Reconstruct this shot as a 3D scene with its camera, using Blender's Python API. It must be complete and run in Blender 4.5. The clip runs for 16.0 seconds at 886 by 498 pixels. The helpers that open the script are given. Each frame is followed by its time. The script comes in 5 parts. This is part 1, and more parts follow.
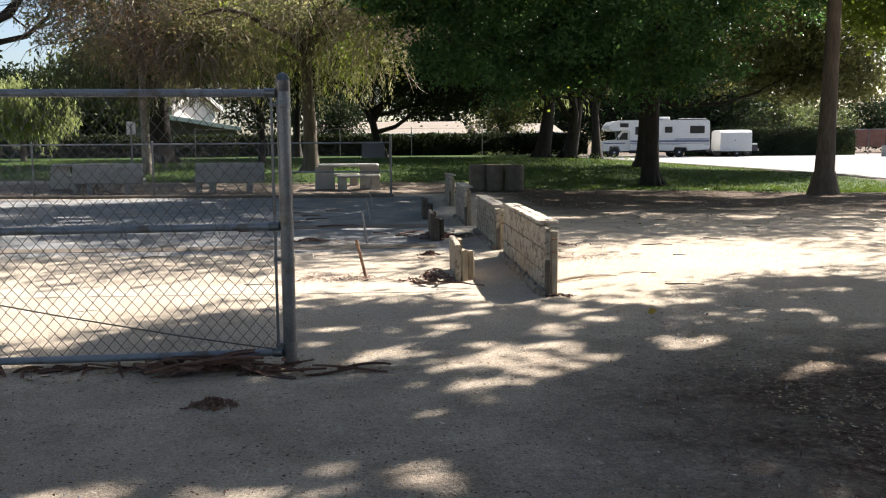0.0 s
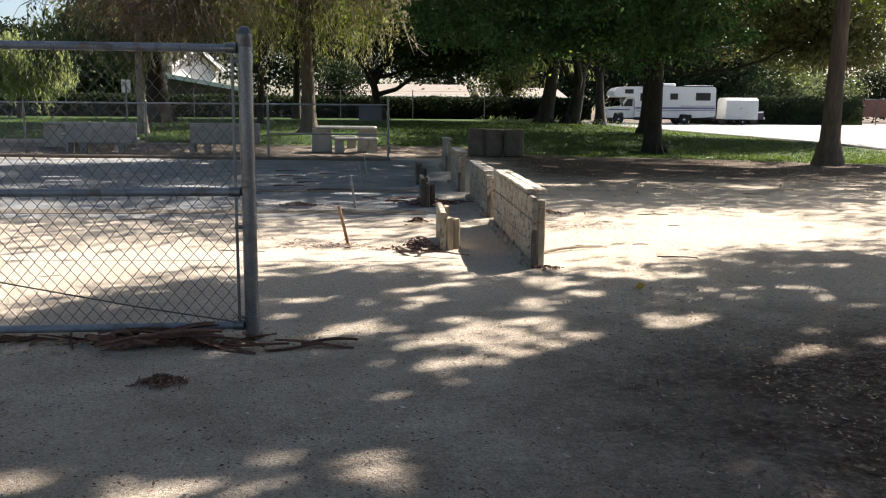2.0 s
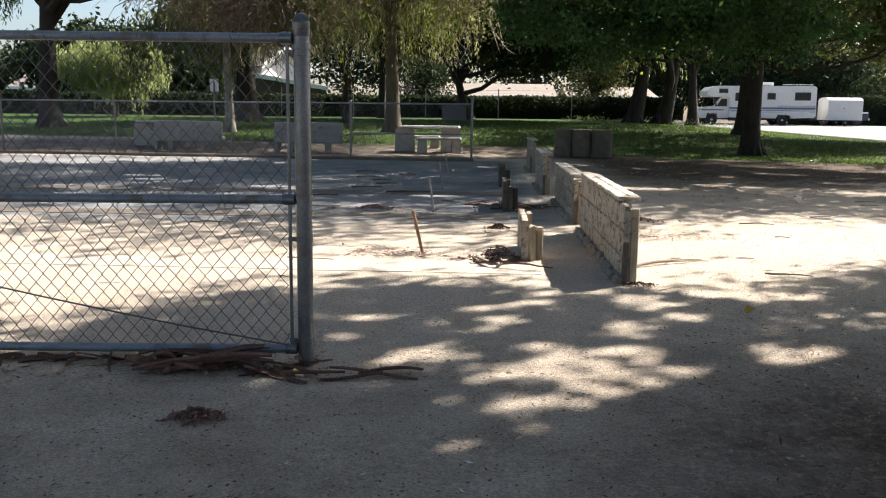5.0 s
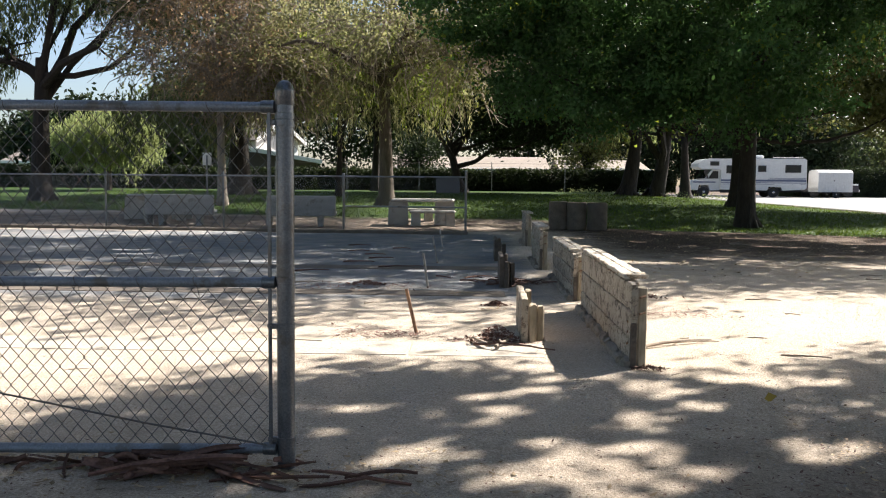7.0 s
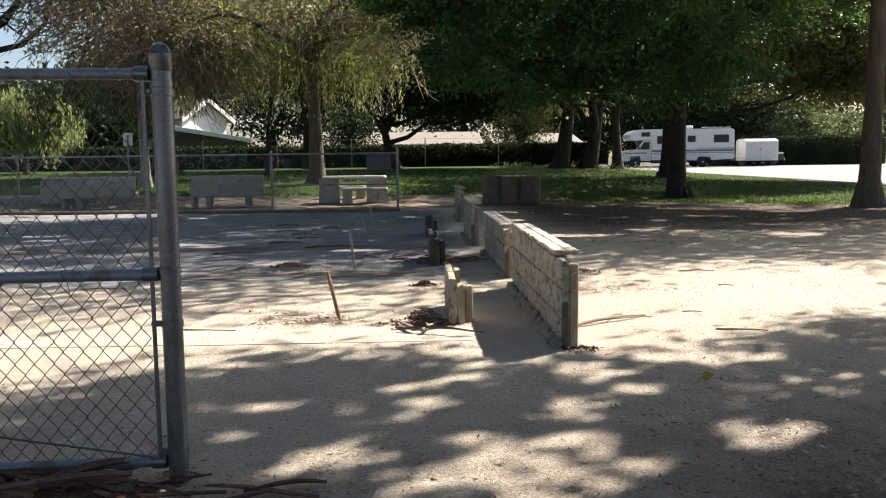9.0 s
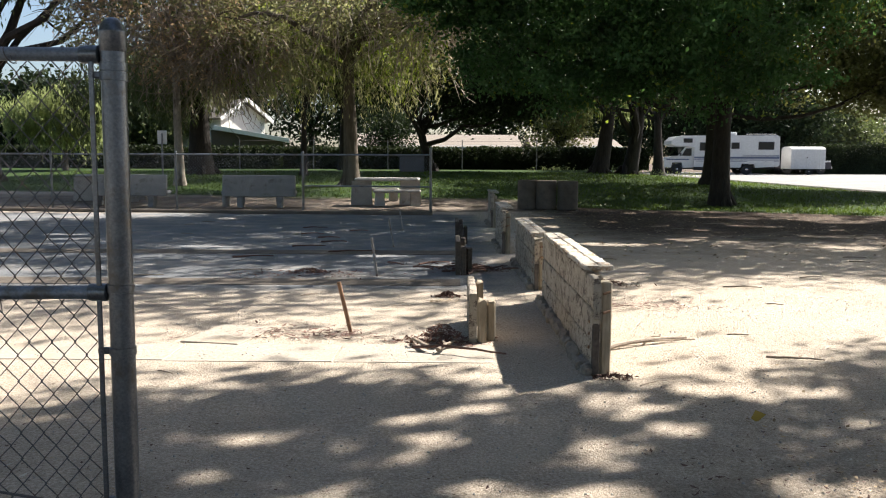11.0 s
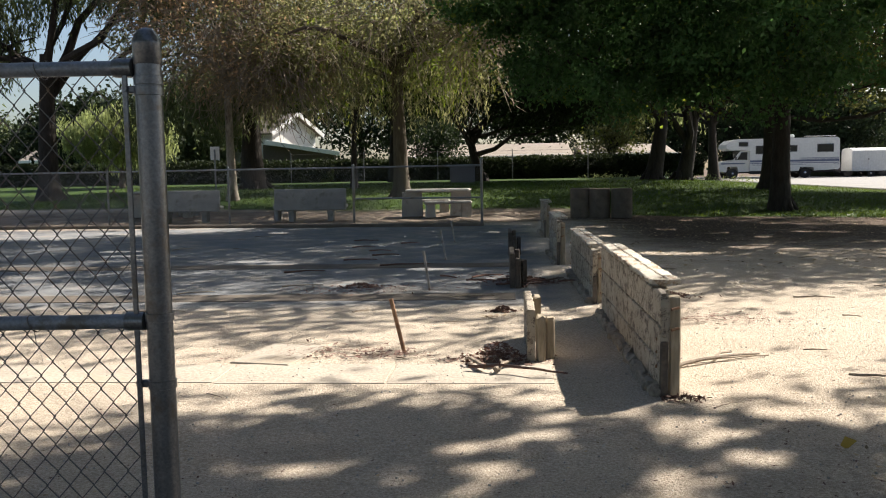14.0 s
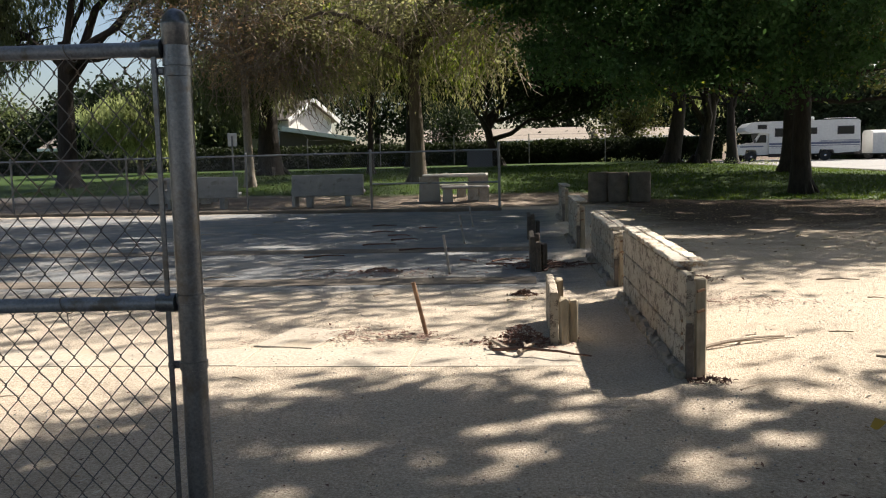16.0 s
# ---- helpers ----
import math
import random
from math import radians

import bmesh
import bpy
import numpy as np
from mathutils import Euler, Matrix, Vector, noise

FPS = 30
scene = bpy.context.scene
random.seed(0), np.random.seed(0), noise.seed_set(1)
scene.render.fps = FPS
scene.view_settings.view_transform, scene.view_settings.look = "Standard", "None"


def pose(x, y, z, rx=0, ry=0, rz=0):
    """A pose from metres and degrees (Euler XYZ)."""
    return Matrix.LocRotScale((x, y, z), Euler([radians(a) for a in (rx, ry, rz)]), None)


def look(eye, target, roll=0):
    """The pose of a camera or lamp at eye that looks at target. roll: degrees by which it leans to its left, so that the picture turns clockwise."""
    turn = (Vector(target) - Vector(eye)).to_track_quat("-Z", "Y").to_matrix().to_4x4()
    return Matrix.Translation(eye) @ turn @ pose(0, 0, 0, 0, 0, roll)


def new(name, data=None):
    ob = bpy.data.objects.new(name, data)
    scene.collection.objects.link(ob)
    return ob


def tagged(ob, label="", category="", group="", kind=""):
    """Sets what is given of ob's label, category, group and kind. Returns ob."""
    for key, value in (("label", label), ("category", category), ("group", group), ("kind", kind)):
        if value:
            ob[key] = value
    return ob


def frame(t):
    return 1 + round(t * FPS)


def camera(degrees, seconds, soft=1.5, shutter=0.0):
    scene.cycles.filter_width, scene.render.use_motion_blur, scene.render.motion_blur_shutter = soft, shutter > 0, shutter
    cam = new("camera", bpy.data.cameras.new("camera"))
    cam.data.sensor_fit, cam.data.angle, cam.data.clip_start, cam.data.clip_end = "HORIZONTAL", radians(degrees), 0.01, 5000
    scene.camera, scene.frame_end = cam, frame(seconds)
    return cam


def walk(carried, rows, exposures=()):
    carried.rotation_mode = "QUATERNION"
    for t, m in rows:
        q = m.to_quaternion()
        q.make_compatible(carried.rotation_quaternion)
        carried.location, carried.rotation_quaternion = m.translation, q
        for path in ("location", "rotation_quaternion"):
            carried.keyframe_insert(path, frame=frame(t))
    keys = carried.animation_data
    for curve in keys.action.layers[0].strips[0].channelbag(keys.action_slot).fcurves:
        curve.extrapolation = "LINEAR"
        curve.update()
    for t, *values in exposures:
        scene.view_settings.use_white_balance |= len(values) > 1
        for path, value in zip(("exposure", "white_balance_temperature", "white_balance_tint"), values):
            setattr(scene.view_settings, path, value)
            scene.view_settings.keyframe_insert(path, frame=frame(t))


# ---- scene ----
cam = camera(55.0, 16.0, soft=1.1)
PATH = [
    (0, (0.382, 0.286, 1.222), (0.493, 2.269, 0.988), -0.4),
    (0.5, (0.41, 0.328, 1.216), (0.613, 2.295, 0.915), -0.3),
    (1, (0.464, 0.429, 1.214), (0.653, 2.397, 0.913), 0.0),
    (1.5, (0.518, 0.487, 1.211), (0.688, 2.46, 0.926), 0.2),
    (2, (0.562, 0.567, 1.218), (0.666, 2.539, 0.901), 0.5),
    (2.5, (0.631, 0.628, 1.222), (0.637, 2.609, 0.952), 2.0),
    (3, (0.628, 0.7, 1.208), (0.548, 2.678, 0.921), 1.7),
    (3.2, (0.609, 0.732, 1.214), (0.544, 2.712, 0.94), 1.2),
    (5.3, (0.612, 1.233, 1.21), (0.518, 3.204, 0.888), 0.6),
    (5.5, (0.576, 1.286, 1.208), (0.54, 3.267, 0.935), 1.4),
    (6, (0.516, 1.373, 1.221), (0.439, 3.366, 1.067), -0.2),
    (6.5, (0.533, 1.45, 1.219), (0.458, 3.441, 1.049), 0.1),
    (7, (0.583, 1.525, 1.218), (0.503, 3.518, 1.066), 0.5),
    (7.5, (0.608, 1.603, 1.202), (0.465, 3.586, 0.98), 0.4),
    (8, (0.605, 1.642, 1.208), (0.487, 3.623, 0.959), 0.4),
    (8.5, (0.591, 1.717, 1.203), (0.545, 3.702, 0.961), -1.2),
    (9, (0.688, 1.897, 1.207), (0.754, 3.885, 0.999), -0.7),
    (9.5, (0.753, 2.033, 1.211), (0.758, 4.022, 1.0), 1.0),
    (9.7, (0.766, 2.101, 1.217), (0.762, 4.091, 1.02), 1.1),
    (11.8, (0.86, 2.533, 1.194), (0.826, 4.521, 0.98), -0.3),
    (12, (0.871, 2.548, 1.192), (0.835, 4.534, 0.966), -0.4),
    (12.5, (0.846, 2.62, 1.198), (0.868, 4.608, 0.971), -0.2),
    (13, (0.817, 2.658, 1.204), (0.819, 4.644, 0.97), -0.3),
    (13.5, (0.795, 2.672, 1.207), (0.706, 4.659, 0.991), -0.9),
    (14, (0.785, 2.667, 1.215), (0.644, 4.654, 1.038), -1.0),
    (14.5, (0.774, 2.658, 1.208), (0.622, 4.646, 1.044), -2.0),
    (15, (0.764, 2.66, 1.202), (0.596, 4.646, 1.029), -1.7),
    (15.5, (0.755, 2.666, 1.198), (0.584, 4.649, 1.003), -1.5),
    (16, (0.743, 2.673, 1.199), (0.564, 4.654, 0.989), -1.4),
]
walk(cam, [(t, look(eye, target, roll)) for t, eye, target, roll in PATH],
     [(0.0, 1.70, 6250, 11), (7.0, 1.70, 6150, 11), (8.5, 1.55, 6250, 12), (9.5, 1.54, 6150, 10), (12.5, 1.45, 6150, 10), (14.0, 1.32, 6350, 10), (16.0, 1.32, 6450, 10)])

# ---- world and sun ----
TO_SUN = Vector((0.85, 0.72, 1.0)).normalized()
world = bpy.data.worlds.new("sky")
scene.world = world
world.use_nodes = True
wn = world.node_tree
sky = wn.nodes.new("ShaderNodeTexSky")
sky.sky_type, sky.sun_disc = "NISHITA", False
sky.sun_elevation, sky.sun_rotation = math.asin(TO_SUN.z), math.atan2(TO_SUN.x, TO_SUN.y)
sky.air_density, sky.dust_density = 1.0, 2.0
wn.links.new(sky.outputs[0], wn.nodes["Background"].inputs[0])
wn.nodes["Background"].inputs[1].default_value = 0.056
sun = new("sun", bpy.data.lights.new("sun", "SUN"))
sun.data.energy, sun.data.angle, sun.data.color = 5.0, radians(0.53), (1.0, 0.905, 0.775)
sun.matrix_world = look(TO_SUN * 60, (0, 0, 0))


# ---- materials ----
def nodes_of(name):
    m = bpy.data.materials.new(name)
    m.use_nodes = True
    return m, m.node_tree.nodes, m.node_tree.links, m.node_tree.nodes["Principled BSDF"]


def noise_node(n, l, vec, scale, detail=4.0, rough=0.55, dist=0.0):
    t = n.new("ShaderNodeTexNoise")
    t.inputs["Scale"].default_value, t.inputs["Detail"].default_value = scale, detail
    t.inputs["Roughness"].default_value, t.inputs["Distortion"].default_value = rough, dist
    if vec:
        l.new(vec, t.inputs["Vector"])
    return t.outputs["Fac"]


def ramp(n, l, fac, stops):
    r = n.new("ShaderNodeValToRGB")
    e = r.color_ramp.elements
    while len(e) < len(stops):
        e.new(0.5)
    for el, (p, c) in zip(e, stops):
        el.position, el.color = p, (*c, 1) if len(c) == 3 else c
    l.new(fac, r.inputs[0])
    return r.outputs[0]


def mixc(n, l, fac, a, b, mode="MIX"):
    m = n.new("ShaderNodeMix")
    m.data_type, m.blend_type = "RGBA", mode
    for sock, v in ((m.inputs["Factor"], fac), (m.inputs["A"], a), (m.inputs["B"], b)):
        if isinstance(v, (int, float)):
            sock.default_value = v
        elif isinstance(v, tuple):
            sock.default_value = (*v, 1)
        else:
            l.new(v, sock)
    return m.outputs["Result"]


def bump(n, l, height, strength, distance, after=None):
    b = n.new("ShaderNodeBump")
    b.inputs["Strength"].default_value, b.inputs["Distance"].default_value = strength, distance
    l.new(height, b.inputs["Height"])
    if after:
        l.new(after, b.inputs["Normal"])
    return b.outputs[0]


def surf(name, dark, light, scale=4.0, rough=0.8, metal=0.0, relief=0.3, fine=60.0, dist=0.01, stretch=(1, 1, 1), stain=None, vary=0.0, wear=0.53):
    """Two scales of mottling, fine relief, optional stains and a change from piece to piece."""
    m, n, l, b = nodes_of(name)
    tc = n.new("ShaderNodeTexCoord")
    mp = n.new("ShaderNodeMapping")
    mp.inputs["Scale"].default_value = stretch
    l.new(tc.outputs["Object"], mp.inputs["Vector"])
    v = mp.outputs[0]
    big, small = noise_node(n, l, v, scale, 5), noise_node(n, l, v, fine, 3)
    col = ramp(n, l, big, [(0.3, dark), (0.7, light)])
    col = mixc(n, l, 0.35, col, ramp(n, l, small, [(0.3, tuple(c * 0.55 for c in dark)), (0.7, tuple(min(1, c * 1.25) for c in light))]))
    if stain:
        patch = ramp(n, l, noise_node(n, l, v, scale * 0.6, 6, 0.7), [(wear, (0, 0, 0)), (wear + 0.08, (1, 1, 1))])
        col = mixc(n, l, patch, col, stain)
    if vary:
        oi = n.new("ShaderNodeObjectInfo")
        mr = n.new("ShaderNodeMapRange")
        mr.inputs["To Min"].default_value, mr.inputs["To Max"].default_value = 1 - vary, 1 + vary
        l.new(oi.outputs["Random"], mr.inputs["Value"])
        hs = n.new("ShaderNodeHueSaturation")
        l.new(mr.outputs[0], hs.inputs["Value"])
        l.new(col, hs.inputs["Color"])
        col = hs.outputs[0]
    l.new(col, b.inputs["Base Color"])
    b.inputs["Roughness"].default_value, b.inputs["Metallic"].default_value = rough, metal
    l.new(bump(n, l, small, relief, dist), b.inputs["Normal"])
    return m


def peel_mat(name, dark, light, wood, wear, stretch=(1, 0.8, 1)):
    """Old paint flaking off grey wood: small and large bare patches, cracks along the grain, grime."""
    m, n, l, b = nodes_of(name)
    tc = n.new("ShaderNodeTexCoord")
    mp = n.new("ShaderNodeMapping")
    mp.inputs["Scale"].default_value = stretch
    l.new(tc.outputs["Object"], mp.inputs["Vector"])
    v = mp.outputs[0]
    gr = n.new("ShaderNodeMapping")
    gr.inputs["Scale"].default_value = (1, 0.06, 1)
    l.new(tc.outputs["Object"], gr.inputs["Vector"])
    flake, chip, grime = noise_node(n, l, v, 13.0, 8, 0.82, 0.4), noise_node(n, l, v, 48.0, 5, 0.75), noise_node(n, l, v, 4.0, 5, 0.6)
    grain = noise_node(n, l, gr.outputs[0], 70.0, 4, 0.6)
    paint = mixc(n, l, 0.5, ramp(n, l, grime, [(0.32, dark), (0.62, light)]), ramp(n, l, chip, [(0.3, dark), (0.6, light)]))
    bare = ramp(n, l, grain, [(0.35, tuple(c * 0.6 for c in wood)), (0.65, tuple(c * 1.9 for c in wood))])
    f1 = ramp(n, l, flake, [(wear, (0, 0, 0)), (wear + 0.05, (1, 1, 1))])
    f2 = ramp(n, l, chip, [(0.60, (0, 0, 0)), (0.65, (0.8, 0.8, 0.8))])
    f3 = ramp(n, l, grain, [(0.66, (0, 0, 0)), (0.71, (0.85, 0.85, 0.85))])
    col = mixc(n, l, f3, mixc(n, l, f2, mixc(n, l, f1, paint, bare), bare), bare)
    oi = n.new("ShaderNodeObjectInfo")
    mr = n.new("ShaderNodeMapRange")
    mr.inputs["To Min"].default_value, mr.inputs["To Max"].default_value = 0.86, 1.12
    l.new(oi.outputs["Random"], mr.inputs["Value"])
    hs = n.new("ShaderNodeHueSaturation")
    l.new(mr.outputs[0], hs.inputs["Value"])
    l.new(col, hs.inputs["Color"])
    l.new(hs.outputs[0], b.inputs["Base Color"])
    b.inputs["Roughness"].default_value = 0.85
    nb = bump(n, l, flake, 0.6, 0.006)
    l.new(bump(n, l, chip, 0.6, 0.004, nb), b.inputs["Normal"])
    return m


def leaf_mat(name, dark, light, through_col, share=0.4, rough=0.5):
    m, n, l, b = nodes_of(name)
    g = n.new("ShaderNodeNewGeometry")
    col = ramp(n, l, g.outputs["Random Per Island"], [(0.0, tuple(c * 0.55 for c in dark)), (0.55, tuple(c * 0.8 for c in light)), (0.82, tuple(c * 1.25 for c in light)), (1.0, tuple(min(1, c * 2.3) for c in light))])
    tc = n.new("ShaderNodeTexCoord")
    sprays = noise_node(n, l, tc.outputs["Object"], 0.75, 4, 0.65)
    col = mixc(n, l, 0.55, col, ramp(n, l, sprays, [(0.38, tuple(c * 0.45 for c in dark)), (0.52, light), (0.66, tuple(min(1, c * 2.1) for c in light))]))
    l.new(col, b.inputs["Base Color"])
    b.inputs["Roughness"].default_value = rough
    b.inputs["Specular IOR Level"].default_value = 0.25
    t = n.new("ShaderNodeBsdfTranslucent")
    l.new(mixc(n, l, 0.5, col, through_col), t.inputs["Color"])
    mx = n.new("ShaderNodeMixShader")
    mx.inputs[0].default_value = share
    l.new(b.outputs[0], mx.inputs[1])
    l.new(t.outputs[0], mx.inputs[2])
    l.new(mx.outputs[0], n["Material Output"].inputs[0])
    return m


def plain(name, col, rough=0.5, metal=0.0):
    m, n, l, b = nodes_of(name)
    tc = n.new("ShaderNodeTexCoord")
    f = noise_node(n, l, tc.outputs["Object"], 9.0, 4)
    l.new(ramp(n, l, f, [(0.3, tuple(c * 0.85 for c in col)), (0.7, col)]), b.inputs["Base Color"])
    b.inputs["Roughness"].default_value, b.inputs["Metallic"].default_value = rough, metal
    return m


def ground_mat():
    m, n, l, b = nodes_of("sandy_dirt_and_lawn")
    tc = n.new("ShaderNodeTexCoord")
    v = tc.outputs["Object"]
    vc = n.new("ShaderNodeVertexColor")
    vc.layer_name = "cover"
    sep = n.new("ShaderNodeSeparateColor")
    l.new(vc.outputs[0], sep.inputs[0])
    wide, mid, grit = noise_node(n, l, v, 0.35, 5), noise_node(n, l, v, 2.3, 6, 0.6), noise_node(n, l, v, 75.0, 6, 0.72)
    peb = n.new("ShaderNodeTexVoronoi")
    peb.inputs["Scale"].default_value = 55.0
    l.new(v, peb.inputs["Vector"])
    dirt = ramp(n, l, mid, [(0.28, (0.37, 0.295, 0.22)), (0.5, (0.56, 0.465, 0.36)), (0.72, (0.68, 0.58, 0.465))])
    dirt = mixc(n, l, 0.4, dirt, ramp(n, l, wide, [(0.35, (0.45, 0.35, 0.255)), (0.65, (0.60, 0.53, 0.44))]))
    dirt = mixc(n, l, 0.58, dirt, ramp(n, l, grit, [(0.32, (0.10, 0.08, 0.065)), (0.5, (0.43, 0.375, 0.31)), (0.68, (0.76, 0.69, 0.60))]))
    clods = noise_node(n, l, v, 26.0, 5, 0.8)
    dirt = mixc(n, l, 0.26, dirt, ramp(n, l, clods, [(0.36, (0.52, 0.50, 0.48)), (0.5, (1.0, 1.0, 1.0)), (0.66, (1.35, 1.33, 1.3))]), "MULTIPLY")
    specks = ramp(n, l, noise_node(n, l, v, 190.0, 3, 0.8), [(0.35, (0.2, 0.2, 0.2)), (0.43, (1, 1, 1))])
    dirt = mixc(n, l, 0.5, dirt, specks, "MULTIPLY")
    # court surface, darkened and tinted blue to hold the tree shade over it
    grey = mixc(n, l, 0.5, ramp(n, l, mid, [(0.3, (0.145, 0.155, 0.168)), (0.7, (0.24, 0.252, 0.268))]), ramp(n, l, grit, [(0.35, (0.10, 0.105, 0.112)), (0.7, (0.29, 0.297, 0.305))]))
    litter = ramp(n, l, noise_node(n, l, v, 18.0, 5, 0.75), [(0.34, (0.028, 0.02, 0.015)), (0.52, (0.10, 0.070, 0.052)), (0.70, (0.30, 0.235, 0.18))])
    grass = ramp(n, l, noise_node(n, l, v, 6.0, 6, 0.7), [(0.3, (0.018, 0.038, 0.008)), (0.6, (0.045, 0.08, 0.016)), (0.85, (0.12, 0.12, 0.04))])

    wn_ = noise_node(n, l, v, 1.7, 7, 0.7)

    def masked(base, chan, top, lo=0.82, hi=1.25):
        sub = n.new("ShaderNodeMath")
        sub.operation = "ADD"
        l.new(chan, sub.inputs[0])
        l.new(wn_, sub.inputs[1])
        mr = n.new("ShaderNodeMapRange")
        mr.inputs["From Min"].default_value, mr.inputs["From Max"].default_value = lo, hi
        l.new(sub.outputs[0], mr.inputs["Value"])
        return mixc(n, l, mr.outputs[0], base, top)

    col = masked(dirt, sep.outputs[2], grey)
    col = masked(col, sep.outputs[1], litter, 0.6, 1.3)
    col = masked(col, sep.outputs[0], grass)
    l.new(col, b.inputs["Base Color"])
    b.inputs["Roughness"].default_value = 0.95
    b.inputs["Specular IOR Level"].default_value = 0.15
    nb = bump(n, l, grit, 0.85, 0.014)
    nb = bump(n, l, clods, 0.45, 0.014, nb)
    nb = bump(n, l, peb.outputs["Distance"], 0.35, 0.008, nb)
    l.new(bump(n, l, mid, 0.5, 0.05, nb), b.inputs["Normal"])
    return m


M_GROUND = ground_mat()
M_GALV = surf("weathered_galvanised_steel", (0.10, 0.108, 0.122), (0.22, 0.23, 0.245), 7, 0.36, 0.75, 0.15, 120, 0.002, stain=(0.13, 0.12, 0.11))
# rail steel, lighter and bluer than the posts: sky reflection put into the colour
M_RAIL = surf("sky_tinted_galvanised_pipe", (0.16, 0.18, 0.215), (0.27, 0.295, 0.34), 9, 0.5, 0.35, 0.15, 120, 0.002, stain=(0.15, 0.14, 0.13))
M_WIRE = surf("dull_galvanised_wire", (0.085, 0.08, 0.078), (0.16, 0.152, 0.148), 30, 0.75, 0.15, 0.1, 200, 0.001, stain=(0.17, 0.12, 0.09))
M_CONC = surf("weathered_concrete", (0.29, 0.28, 0.265), (0.47, 0.455, 0.425), 3, 0.9, 0, 0.4, 70, 0.006, stain=(0.27, 0.25, 0.22), vary=0.1)
# stained bench concrete, made darker and bluer to include the shade it stands in
M_BENCH = surf("shade_tinted_stained_concrete", (0.19, 0.198, 0.205), (0.33, 0.338, 0.34), 3, 0.9, 0, 0.4, 70, 0.006, stain=(0.16, 0.155, 0.15), vary=0.1)
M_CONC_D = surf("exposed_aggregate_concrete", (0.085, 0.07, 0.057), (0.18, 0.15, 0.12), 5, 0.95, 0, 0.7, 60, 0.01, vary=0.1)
M_BOARD = peel_mat("peeling_cream_paint", (0.32, 0.275, 0.215), (0.49, 0.43, 0.345), (0.12, 0.095, 0.075), 0.51)
M_CAP = peel_mat("bleached_flaking_cap", (0.37, 0.335, 0.28), (0.58, 0.54, 0.47), (0.23, 0.165, 0.11), 0.51, (1, 0.35, 1))
M_FOOT = surf("crumbling_sandy_footing", (0.19, 0.16, 0.13), (0.36, 0.31, 0.255), 9, 0.95, 0, 0.8, 45, 0.012)
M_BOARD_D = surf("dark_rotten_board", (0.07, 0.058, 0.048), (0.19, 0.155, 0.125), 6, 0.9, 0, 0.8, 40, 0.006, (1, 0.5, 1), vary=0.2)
M_BROWN = plain("brown_house_wall", (0.10, 0.08, 0.065), 0.9)
M_POSTW = surf("bare_weathered_wood", (0.27, 0.22, 0.15), (0.46, 0.39, 0.29), 6, 0.85, 0, 0.6, 45, 0.005, (1, 1, 0.2), stain=(0.13, 0.09, 0.06), vary=0.15)
M_STAKE = surf("rusty_steel", (0.16, 0.08, 0.045), (0.36, 0.22, 0.13), 16, 0.75, 0.25, 0.4, 90, 0.002)
M_STAKE_G = surf("bleached_grey_steel", (0.22, 0.20, 0.18), (0.44, 0.41, 0.37), 16, 0.75, 0.1, 0.4, 90, 0.002, stain=(0.2, 0.12, 0.08))
M_BARK = surf("grey_brown_bark", (0.055, 0.042, 0.032), (0.15, 0.12, 0.09), 5, 0.95, 0, 1.0, 16, 0.03, (1, 1, 0.22))
M_BARK_D = surf("dark_oak_bark", (0.013, 0.0105, 0.0085), (0.045, 0.036, 0.03), 5, 0.95, 0, 1.0, 16, 0.03, (1, 1, 0.3))
M_BARK_L = surf("pale_smooth_bark", (0.17, 0.14, 0.115), (0.38, 0.33, 0.28), 4, 0.9, 0, 0.7, 18, 0.02, (1, 1, 0.35), stain=(0.11, 0.085, 0.065))
M_LITTER = surf("red_brown_bark_litter", (0.085, 0.044, 0.034), (0.23, 0.125, 0.092), 9, 0.85, 0, 0.5, 70, 0.003, (1, 1, 1), vary=0.35)
M_TWIG = surf("grey_dry_twig", (0.20, 0.155, 0.12), (0.42, 0.35, 0.27), 10, 0.9, 0, 0.4, 80, 0.002, vary=0.3)
M_LEAF_A = leaf_mat("deep_green_leaf", (0.024, 0.062, 0.022), (0.06, 0.135, 0.046), (0.13, 0.25, 0.05), 0.36)
M_LEAF_B = leaf_mat("yellow_green_leaf", (0.045, 0.09, 0.018), (0.11, 0.17, 0.035), (0.42, 0.48, 0.04), 0.5)
M_LEAF_L = leaf_mat("olive_autumn_leaf", (0.062, 0.072, 0.040), (0.19, 0.192, 0.092), (0.42, 0.41, 0.19), 0.55)
M_LEAF_S = leaf_mat("brown_dry_leaf", (0.15, 0.108, 0.072), (0.36, 0.255, 0.165), (0.60, 0.41, 0.23), 0.6)
M_LEAF_O = leaf_mat("dull_olive_leaf", (0.04, 0.05, 0.02), (0.105, 0.115, 0.042), (0.22, 0.22, 0.06), 0.38)
# hedge leaf below its own tone: the oaks' shade is put into the colour
M_LEAF_H = leaf_mat("shade_darkened_hedge_leaf", (0.010, 0.017, 0.008), (0.022, 0.032, 0.013), (0.05, 0.07, 0.02), 0.2, 0.85)
M_LEAF_E = leaf_mat("grey_green_hanging_leaf", (0.03, 0.045, 0.025), (0.085, 0.105, 0.05), (0.20, 0.25, 0.07), 0.35)
M_LEAF_W = leaf_mat("bright_weeping_leaf", (0.13, 0.165, 0.065), (0.27, 0.31, 0.13), (0.46, 0.52, 0.2), 0.5)
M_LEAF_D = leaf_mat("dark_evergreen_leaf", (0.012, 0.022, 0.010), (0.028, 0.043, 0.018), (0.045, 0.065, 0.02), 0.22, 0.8)
